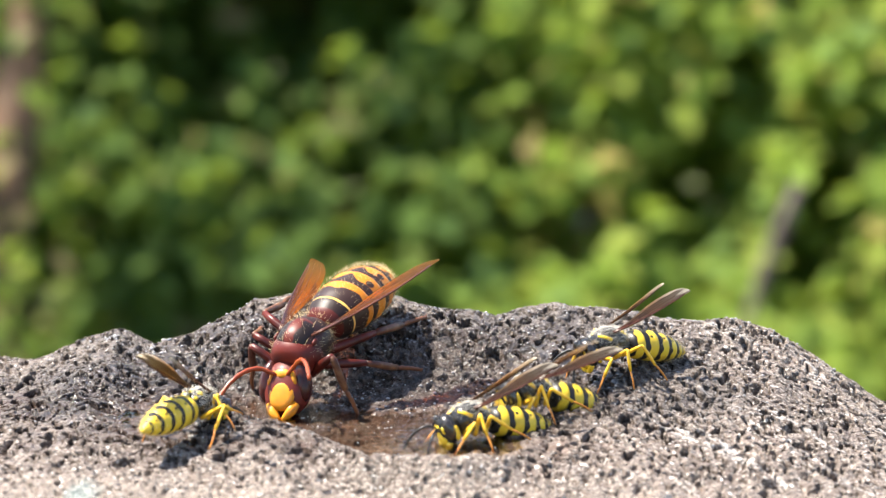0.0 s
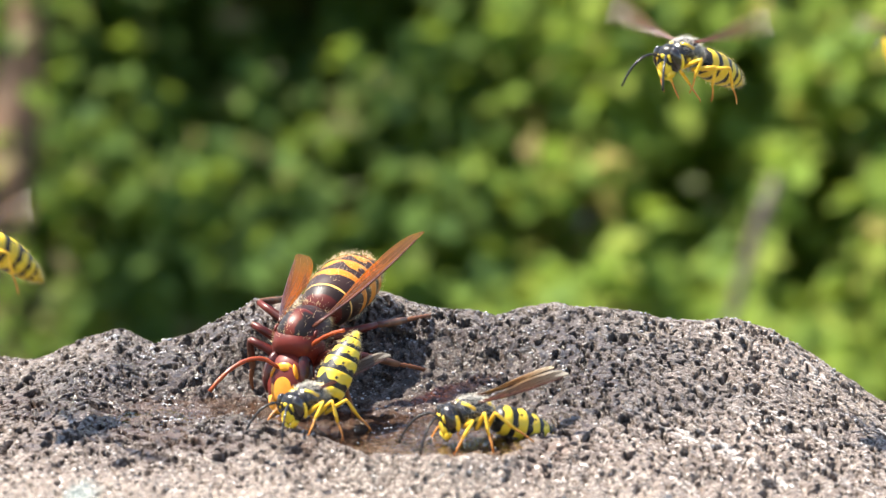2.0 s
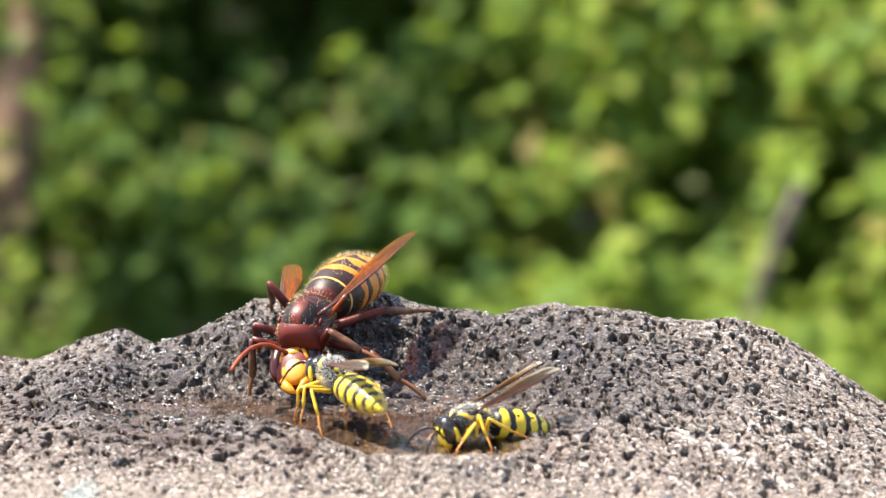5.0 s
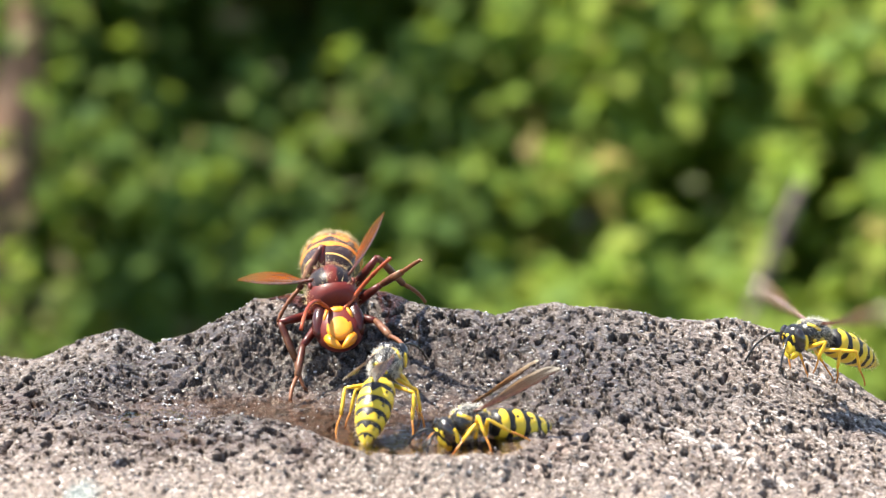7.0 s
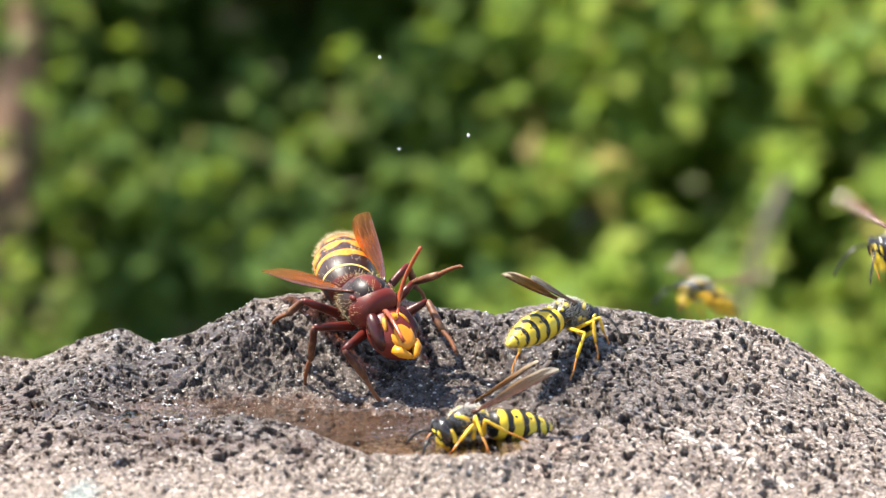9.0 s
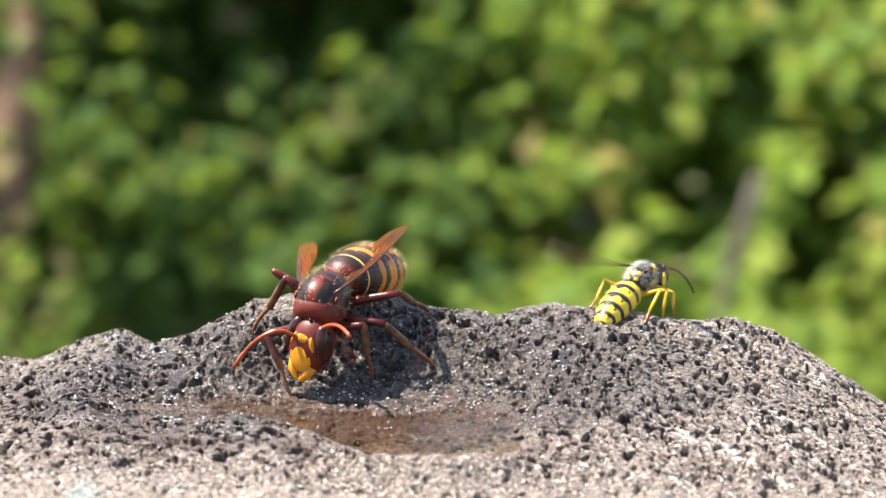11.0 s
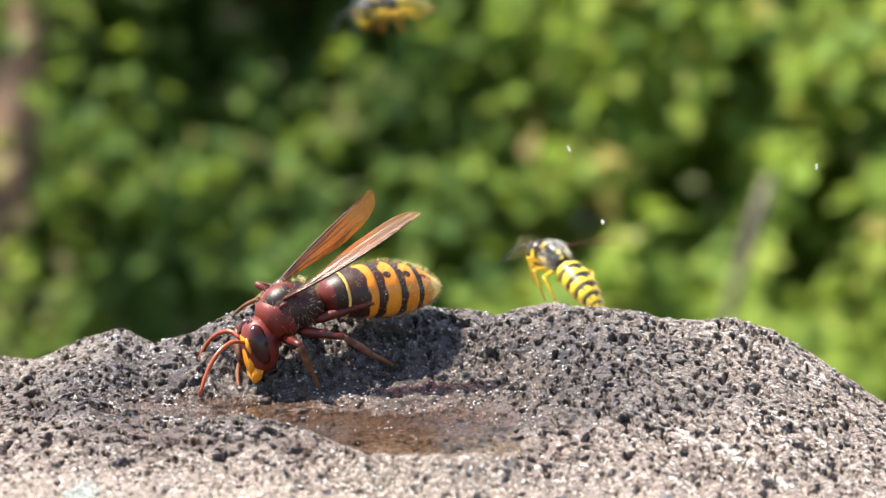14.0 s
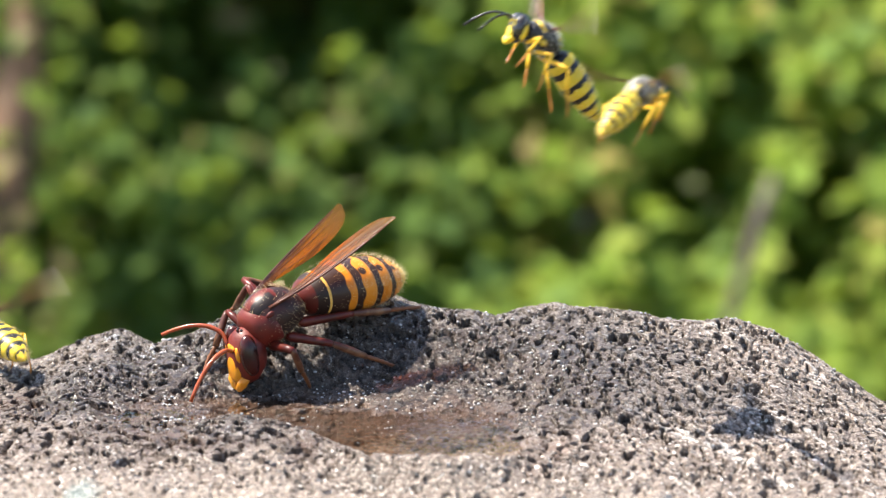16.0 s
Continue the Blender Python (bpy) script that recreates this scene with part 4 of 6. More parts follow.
def wing_turn(side, sweep, rise, twist=0.0):
    """A wing's turn: sweep degrees outwards from straight back, rise degrees up."""
    a, b = radians(sweep), radians(rise)
    d = Vector((-math.cos(a) * math.cos(b), side * math.sin(a) * math.cos(b), math.sin(b)))
    lead = Vector((math.sin(a), side * math.cos(a), 0.0))
    up = d.cross(lead) * side
    lead = up.cross(d) * side
    m = Matrix((d, lead * side, d.cross(lead * side))).transposed()
    return m.to_4x4() @ Matrix.Rotation(radians(twist) * side, 4, "X")


def leg_turns(hip, foot, lf, lt, out):
    """Turns of thigh and shin that bring the foot from the hip to that place, knee up and outwards."""
    way = foot - hip
    d = min(max(way.length, abs(lf - lt) + 0.3), (lf + lt) * 0.985)
    way.normalize()
    a = math.acos(max(-1.0, min(1.0, (lf * lf + d * d - lt * lt) / (2 * lf * d))))
    b = math.acos(max(-1.0, min(1.0, (lf * lf + lt * lt - d * d) / (2 * lf * lt))))
    up = Vector((0.0, out * 0.9, 0.62))
    up = (up - way * up.dot(way)).normalized()
    x = way * math.cos(a) + up * math.sin(a)
    y = x.cross(way).normalized()
    z = x.cross(y)
    m = Matrix((x, y, z)).transposed().to_4x4()
    return m, Matrix.Rotation(math.pi - b, 4, "Y") if (Matrix.Rotation(math.pi - b, 3, "Y") @ Vector((1, 0, 0))).z * (m.to_3x3().inverted() @ way).z > 0 else Matrix.Rotation(b - math.pi, 4, "Y")


def place_of(row):
    return pose(row[1] * MM, row[2] * MM, row[3] * MM + BASE, row[4], row[5], row[6])


def animate(thing, s, rows, wings=(), bend=(), nod=(), seed=0, feet=None, feelers=None):
    """Keys the body, sets the feet on the stone (or tucks them in flight), beats the wings in flight.
    rows: seconds, x, y, z in mm over the pool, roll, pitch, heading in degrees, 1 in flight, 2 standing with beating wings."""
    walk(thing, [(r[0], place_of(r)) for r in rows])
    legs = [o for o in thing.children if o.name.split(".")[0] == "leg"]
    for n, leg in enumerate(legs):
        i, side = n // 2, -1 if n % 2 == 0 else 1
        grow = (0.88, 0.95, 1.18)[i]
        lf, lt = s["leg"][0] * grow, s["leg"][1] * grow
        hip = Vector((s["hips"][i][0], side * s["hips"][i][1], s["hips"][i][2]))
        thigh, shin = [], []
        for r in rows:
            m = place_of(r)
            m = Matrix.Translation(m.translation / MM) @ m.to_3x3().to_4x4()
            fx, fy = s["feet" if r[0] < 10.0 else "later_feet"][i]
            rest = Vector((fx, side * fy, -s["stand"]))
            if feet:
                put = feet[(i, side)]
                w = Vector([float(np.interp(r[0], [q[0] for q in put], [q[c] for q in put])) for c in (1, 2, 3)])
                w.z += BASE / MM
                foot = m.inverted() @ w
                lim = foot - hip
                if lim.length > (lf + lt) * 0.98:
                    foot = hip + lim.normalized() * (lf + lt) * 0.98
            elif r[7] == 1:
                foot = hip + Vector((-0.15 - 0.35 * i, side * 0.22, -0.75 + 0.12 * i)).normalized() * (lf + lt) * (0.42 + 0.16 * i)
            else:
                w = m.translation + Matrix.Rotation(radians(r[6]), 3, "Z") @ rest
                w.z = float(rock_form(w.x, w.y)) + BASE / MM + 0.1
                foot = m.inverted() @ w
                lim = foot - hip
                if lim.length > (lf + lt) * 0.98:
                    foot = hip + lim.normalized() * (lf + lt) * 0.98
            a, b = leg_turns(hip, foot, lf, lt, side)
            thigh.append((r[0], Matrix.Translation(hip * MM) @ a))
            shin.append((r[0], mmpose(lf, 0, 0) @ b))
        walk(leg, thigh)
        walk(leg.children[0], shin)
    rng = random.Random(seed)
    pair = [o for o in thing.children if o.name.split(".")[0] == "wing"]
    for n, wing in enumerate(pair):
        side = -1 if n == 0 else 1
        root = Matrix.Translation(Vector((s["root"][0], side * s["root"][1] * 0.8, s["root"][2])) * MM)
        keyed = []
        if wings:
            for w in wings:
                keyed.append((w[0], root @ wing_turn(side, *(w[1:4] if side < 0 else w[4:7]))))
        else:
            for q in range(0, 481):
                t = q / 30.0
                j = max(x for x in range(len(rows)) if rows[x][0] <= t + 1e-6)
                if rows[j][7]:
                    beat = 2 * math.pi * 7 / 30 * q + (0.0 if seed % 2 else math.pi)
                    keyed.append((t, root @ wing_turn(side, 78 + 14 * math.cos(beat), 14 + 30 * math.sin(beat), 64 + 20 * math.cos(beat))))
                elif q in (0, 480) or q % 15 == 0:
                    keyed.append((t, root @ wing_turn(side, 6 + 2 * math.sin(q * 0.4 + seed), 19 + 2 * math.cos(q * 0.3), 50)))
        walk(wing, keyed)
    for name, rows2, at in (("abdomen", bend, s["waist"]), ("head", nod, s["neck"])):
        if rows2:
            ob = [o for o in thing.children if o.name.split(".")[0] == name][0]
            walk(ob, [(r[0], mmpose(*at, *r[1:])) for r in rows2])
    if feelers:
        head = [o for o in thing.children if o.name.split(".")[0] == "head"][0]
        hx, hy, hz = s["head"]
        pair = [o for o in head.children if o.name.split(".")[0] == "antenna"]
        for side, ob in zip((-1, 1), pair):
            at = Matrix.Translation(Vector((0.88 * hx, side * 0.22 * hy, 0.28 * hz)) * MM)
            walk(ob, [(r[0], at @ pose(0, 0, 0, *(r[1:4] if side < 0 else r[4:7])) @ at.inverted()) for r in feelers])


ground = build_ground()
boulder = build_rock()
water = build_water()
beads = build_beads(boulder)
hedge = bush("hedge", "dense dark green hedge of small sunlit leaves", -1.6, 0.08, 7, 42000, M_LEAF, 0.05, 1.0, 1.0)
shrub = bush("shrub", "pale yellow-green leafy shrub beside the hedge", 0.02, 1.6, 9, 36500, M_LEAF_PALE, 0.0, 1.06, 1.2)
trunk = build_trunk()
stem = build_stem()
hornet = tagged(build_insect("hornet", HORNET, True), "large red-brown and yellow European hornet drinking from the pool", "hornet")
wasp_first = build_insect("wasp", WASP, False)
tagged(wasp_first, "black and yellow wasp drinking at the pool's edge", "wasp", "wasps at the pool")
wasps = [wasp_first] + [copy_thing(wasp_first, pose(0, 0, 0)) for _ in range(6)]
for ob, text in zip(wasps[1:], ("black and yellow wasp taking off from the stone", "black and yellow wasp attacking the hornet", "small black and yellow wasp leaving the runnel",
                                "black and yellow wasp flying behind the stone", "black and yellow wasp hovering beside the stone", "black and yellow wasp darting past the hedge")):
    ob["label"] = text

def build_drop(r):
    g = Geo()
    g.ball((0, 0, 0), (r, r, r), 10, 8)
    return tagged(new("water_drop", g.mesh("water_drop", M_DROP)), "small clear drop of water flung from a wasp", "water drop", "flung water drops")


# seconds, x, y, z (mm over the pool), roll, pitch, heading, 1 in flight
HORNET_ROWS = [
    (0, -14.72, 5.21, 6.60, -1.5, 30.0, -120.4, 0),
    (0.5, -14.58, 3.22, 6.46, -2.1, 32.8, -121.1, 0),
    (0.8, -14.72, 5.05, 6.86, -2.5, 32.8, -120.7, 0),
    (1, -14.75, 7.31, 7.28, -2.7, 31.4, -120.1, 0),
    (1.5, -15.01, 5.25, 7.20, -3.3, 35.5, -119.3, 0),
    (2, -14.72, 5.91, 7.58, -2.8, 35.8, -117.7, 0),
    (2.5, -14.64, 6.64, 7.63, -2.2, 35.9, -118.7, 0),
    (3, -14.53, 7.30, 7.70, -1.6, 35.9, -116.8, 0),
    (3.5, -14.61, 7.57, 7.85, -0.6, 36.3, -115.2, 0),
    (4, -14.54, 7.88, 8.15, 0.4, 35.8, -113.3, 0),
    (4.2, -14.67, 7.95, 7.64, 0.8, 37.2, -113.2, 0),
    (6.3, -13.71, 14.49, 9.47, 5.0, 24.9, -94.7, 0),
    (6.5, -13.43, 14.59, 10.03, 5.4, 25.1, -91.1, 0),
    (7, -12.08, 15.82, 10.27, 6.4, 16.6, -79.5, 0),
    (7.5, -11.29, 14.81, 9.93, 19.9, 16.8, -66.7, 0),
    (8, -10.23, 12.57, 10.08, 14.6, 12.3, -60.5, 0),
    (8.5, -8.31, 10.35, 10.24, 9.4, 7.9, -53.5, 0),
    (9, -8.04, 10.65, 10.18, 10.2, 11.9, -53.6, 0),
    (9.2, -8.66, 10.78, 10.12, 10.5, 12.7, -54.9, 0),
    (10.2, -11.13, 10.88, 10.14, 2.6, 30.1, -88.8, 0),
    (11.3, -13.27, 11.56, 10.14, -6.2, 45.1, -121.1, 0),
    (11.5, -13.38, 11.56, 10.09, -7.8, 50.5, -124.6, 0),
    (12, -14.33, 11.37, 9.61, -8.0, 44.8, -131.9, 0),
    (12.5, -15.00, 11.28, 9.07, -8.2, 39.7, -137.7, 0),
    (13, -15.13, 11.12, 8.89, -9.1, 36.1, -143.1, 0),
    (13.5, -15.78, 12.11, 9.29, -4.4, 33.7, -149.4, 0),
    (14, -16.64, 12.15, 9.08, -2.1, 25.9, -158.6, 0),
    (14.5, -16.94, 11.72, 9.40, -2.6, 26.4, -149.8, 0),
    (15, -17.34, 12.10, 9.30, -3.1, 29.8, -153.7, 0),
    (15.5, -18.19, 12.12, 8.94, -5.1, 34.6, -160.0, 0),
    (16, -18.48, 10.97, 8.68, -7.1, 31.7, -148.9, 0),
]
HORNET_WINGS = [
    (0, 21.0, -12.5, -10, 24.5, -4.5, -15),
    (1.5, 23.0, -19.0, -5, 20.0, -3.0, -15),
    (3, 26.5, -20.0, 5, 21.0, -5.5, -15),
    (4, 22.0, -20.5, 5, 23.0, -8.5, -15),
    (6.5, 34.0, -28.0, 15, 15.0, -5.0, -30),
    (7, 27.0, -21.5, 10, 22.0, -3.5, -40),
    (7.5, 21.5, -16.0, 5, 26.0, -9.0, 50),
    (8, 15.5, -13.0, 5, 29.0, -3.5, 30),
    (8.5, 0.5, -9.5, 0, 28.0, 4.0, 15),
    (9.2, 7.0, -14.5, 3, 29.0, -1.5, 12),
    (11.5, 31.5, -31.0, 20, 3.5, -22.0, -15),
    (12.5, 14.5, 0.5, -10, 16.0, 0.0, -5),
    (13, 15.5, 3.0, -15, 20.0, 5.5, 0),
    (14, 18.0, 9.0, -40, 13.0, 6.5, 20),
    (15, 23.5, 0.0, -30, 8.0, 2.5, 10),
    (16, 18.5, -3.0, -30, 4.5, -1.0, 5),
]
HORNET_BEND = [
    (0, 0, -11.8, 0.9),
    (1.5, 0, -17.5, 5.9),
    (3, 0, -22.6, 3.8),
    (4.2, 0, -23.9, -0.4),
    (6.3, 0, -17.1, -7.6),
    (6.5, 0, -17.4, -8.3),
    (7, 0, -7.5, -10.8),
    (7.5, 0, -9.9, -14.3),
    (8, 0, -3.2, -22.8),
    (8.5, 0, 3.5, -31.4),
    (9.2, 0, -0.3, -27.7),
    (11.3, 0, -46.2, 1.4),
    (11.5, 0, -51.2, 4.2),
    (12.5, 0, -28.4, 3.5),
    (13, 0, -28.9, 3.6),
    (13.5, 0, -29.0, 0.0),
    (14, 0, -21.0, 5.8),
    (15, 0, -24.7, 6.9),
    (16, 0, -23.3, 5.9),
]
HORNET_NOD = [
    (0, 0, -54.9, 14.7),
    (1.5, 0, -51.8, 4.7),
    (3, 0, -52.1, 7.8),
    (4.2, 0, -70.4, 14.1),
    (6.3, 0, -83.9, 25.2),
    (6.5, 0, -87.4, 26.3),
    (7, 0, -67.4, -3.5),
    (7.5, 0, -84.7, -10.3),
    (8, 0, -54.6, -1.2),
    (8.5, 0, -24.5, 7.9),
    (9.2, 0, -59.4, -2.1),
    (11.3, 0, -27.9, -17.6),
    (11.5, 0, -26.0, -17.7),
    (12.5, 0, -18.7, -7.1),
    (13, 0, -17.2, -6.5),
    (13.5, 0, -19.6, -2.3),
    (14, 0, -14.1, -0.9),
    (15, 0, -17.5, -1.4),
    (16, 0, -23.4, -4.3),
]
# where each of the hornet's feet stands or is held: seconds, x, y, z in mm over the pool
HORNET_FEET = {
    (0, 1): ((0, -9.1, 2.4, -0.3), (1.5, -9.6, 2.5, -0.3), (2.4, -9.6, 2.5, -0.3), (3, -7.2, 5.0, 4.9), (4.2, -7.2, 5.0, 4.9), (6.3, -4.5, 4.0, 6.0), (7.5, -3.3, 4.0, 6.3), (8.3, 3.6, 4.0, 6.8), (8.8, 3.6, 4.0, 6.8), (9.2, -1.4, 8.0, 4.3), (11.3, -8.2, 12.1, 1.8), (12, -8.8, 11.8, 1.6), (12.5, -11.1, 10.5, 0.8), (13, -11.4, 10.6, 0.7), (14, -13.4, 10.7, 0.8), (16, -14.5, 10.9, 0.9)),
    (1, 1): ((0, -1.8, 12.9, 2.1), (4.2, -1.8, 12.9, 2.1), (5.8, -1.5, 14.4, 3.0), (6.3, -3.7, 8.0, 15.9), (7, -1.4, 8.0, 15.8), (7.5, 0.5, 8.0, 15.5), (8, 1.8, 8.0, 15.3), (8.5, 1.0, 8.0, 14.0), (9.2, 2.0, 8.0, 14.4), (9.8, 0.4, 10.0, 11.2), (10.4, -1.2, 13.7, 2.5), (12.7, -1.2, 13.7, 2.5), (13.5, -3.0, 13.6, 2.6), (14, -5.7, 13.5, 2.6), (16, -5.7, 13.5, 2.6)),
    (2, 1): ((0, -1.2, 20.0, 6.8), (4.2, -1.2, 20.0, 6.8), (6.3, -2.3, 22.6, 7.6), (9.2, -2.3, 22.6, 7.6), (11.3, -2.4, 20.9, 7.5), (16, -2.7, 20.8, 7.5)),
    (0, -1): ((0, -20.1, 10.3, 0.8), (4.2, -20.1, 10.3, 0.8), (6.3, -16.0, 5.0, 0.1), (7, -16.0, 5.0, 0.1), (7.5, -10.9, 11.0, 1.0), (8.2, -5.5, 2.6, -0.1), (8.7, -5.5, 2.6, -0.1), (9.2, -7.0, 9.2, 0.6), (11.3, -16.7, 9.5, 0.4), (12, -17.2, 10.0, 0.6), (12.5, -20.8, 10.2, 0.8), (13.5, -21.4, 10.2, 0.9), (14.5, -21.7, 10.4, 1.1), (15.3, -25.4, 11.2, 2.0), (16, -25.4, 11.4, 2.1)),
    (1, -1): ((0, -19.3, 15.4, 6.2), (4.2, -19.3, 15.4, 6.2), (6.3, -14.1, 11.8, 1.6), (7, -14.5, 10.6, 0.7), (9.2, -14.5, 11.3, 1.2), (10.4, -19.2, 13.8, 4.4), (11.3, -20.2, 15.7, 6.5), (12.3, -22.2, 19.0, 9.8), (13.2, -22.3, 20.0, 8.6), (14, -22.6, 19.5, 7.0), (16, -23.8, 18.7, 6.2)),
    (2, -1): ((0, -16.1, 20.7, 8.6), (4.2, -16.5, 20.8, 8.6), (6.3, -17.5, 16.3, 6.7), (9.2, -18.1, 16.3, 6.7), (11.3, -13.9, 20.5, 8.7), (16, -13.3, 20.0, 8.5)),
}
# feelers: seconds, roll, pitch, yaw of the one on the hornet's right, then of the other
HORNET_FEELERS = [
    (0, 0, 10, -20, 0, -10, 10),
    (0.8, 0, 0, -25, 0, -60, 40),
    (4.2, 0, 0, -25, 0, -70, 45),
    (6.3, 0, 25, 0, 0, -75, 10),
    (7.0, 0, 25, 0, 0, -50, 20),
    (7.5, 0, 20, 10, 0, -15, 30),
    (8.5, 0, -10, -10, 0, -35, 25),
    (9.2, 0, 25, 10, 0, -80, 0),
    (11.3, 0, 10, -20, 0, -50, 45),
    (12.5, 0, 0, -25, 0, 0, -10),
    (14, 0, 0, -25, 0, 5, -15),
    (15, 0, -10, -25, 0, 0, -15),
    (16, 0, -35, -20, 0, 0, -10),
]
WASP_ROWS, WASP_BEND, WASP_NOD = [], [], []
PATH = [
    (0, 2.73, -9.38, 2.19, 0, -0.5, -149.4, 0),
    (0.5, 2.06, -9.45, 3.05, 0, 4.6, -148.9, 0),
    (1, 2.89, -9.29, 2.68, 0, -4.5, -152.9, 0),
    (1.5, 3.09, -9.23, 2.75, 0, -8.1, -154.9, 0),
    (3.5, 3.19, -9.21, 2.67, 0, -9.2, -156.1, 0),
    (4, 2.87, -9.3, 2.26, 0, -3.8, -152.7, 0),
    (6.3, 2.79, -9.35, 1.9, 0, -0.1, -151.9, 0),
    (9.2, 2.56, -9.33, 1.8, 0, 0.9, -154.6, 0),
    (9.8, 2.51, -9.36, 2.03, 0, 2.9, -154.3, 1),
    (10.3, 15.16, 4.82, 19.9, 0, -18.1, -137.9, 1),
    (10.9, 58.7, 19.75, 36.3, 0, -12.5, -142.7, 1),
    (16, 70.69, 19.74, 42.42, 0, -12.5, -142.4, 1),
]
WASP_ROWS.append(PATH)
WASP_BEND.append([])
WASP_NOD.append([])
PATH = [
    (0, 17.4, 5.58, 6.8, 0, 0.4, -146.4, 0),
    (0.2, 17.8, 5.6, 7.1, 0, -1.4, -146.6, 0),
    (0.3, 18.52, 5.68, 7.99, 0, -6.1, -147.6, 0),
    (0.4, 20.36, 5.72, 9.58, 0, -10.8, -142.9, 0),
    (0.5, 20.91, 6.79, 10.43, 0, -12.7, -148.9, 1),
    (0.6, 20.08, 9.02, 13.52, 0, -15.3, -183.7, 1),
    (0.7, 21.91, 7.96, 14.96, 0, -22.9, -161.6, 1),
    (0.8, 22.81, 8.05, 17.66, 0, -38.2, -171.3, 1),
    (0.9, 22.96, 7.95, 20.72, 0, -37.7, -189.2, 1),
    (1, 23.72, 8.19, 23.72, 0, -39.7, -146.8, 1),
    (1.1, 23.87, 8.14, 27.6, 0, -40.5, -157.5, 1),
    (1.2, 23.87, 8.09, 31.71, 0, -34.6, -155.5, 1),
    (1.3, 23.67, 7.98, 34.33, 0, -26, -150.6, 1),
    (1.4, 23.71, 4.89, 36.55, 0, -19.3, -149.9, 1),
    (1.5, 23.85, 4.73, 37.34, 0, -12.1, -141.1, 1),
    (1.7, 23.5, 4.77, 38.18, 0, -11.7, -148.3, 1),
    (2, 24.95, 4.62, 37.29, 0, -9.3, -132.4, 1),
    (2.3, 26.04, 4.75, 34.75, 0, -12, -144.3, 1),
    (2.5, 26.34, 4.76, 33.97, 0, -16.3, -129, 1),
    (2.7, 27.61, 5.11, 37.04, 0, -32.7, -133.4, 1),
    (2.8, 30.27, 5.1, 38.3, 0, -31.6, -129.2, 1),
    (2.9, 32.31, 5.06, 39.22, 0, -29.9, -128.2, 1),
    (3, 36.27, 4.91, 40.87, 0, -23.3, -125.9, 1),
    (3.1, 37.66, 4.94, 42.16, 0, -24.2, -133.1, 1),
    (3.2, 42.53, 4.94, 43.69, 0, -24.5, -127.1, 1),
    (3.4, 52.01, 4.81, 53.82, 0, -18.8, -129.3, 1),
    (14.9, 40.11, 2.00, 57.52, 0, -26.2, -125.6, 1),
    (15.2, 32.32, 2.00, 47.13, 0, -27.6, -137, 1),
    (15.3, 29.23, 2.00, 45.86, 0, -28.3, -145.1, 1),
    (15.4, 25.80, 2.00, 44.40, 0, -32.8, -146.5, 1),
    (15.5, 22.96, 2.00, 43.73, 0, -34, -147.4, 1),
    (15.6, 19.10, 2.00, 42.50, 0, -34.7, -151.9, 1),
    (15.7, 16.95, 2.00, 41.43, 0, -33.8, -149, 1),
    (15.8, 13.31, 2.00, 40.44, 0, -34.7, -156, 1),
    (15.9, 12.09, 2.00, 39.97, 0, -37, -159.3, 1),
    (16, 10.07, 2.00, 39.06, 0, -41.8, -163.4, 1),
]
WASP_ROWS.append(PATH)
WASP_BEND.append([])
WASP_NOD.append([])
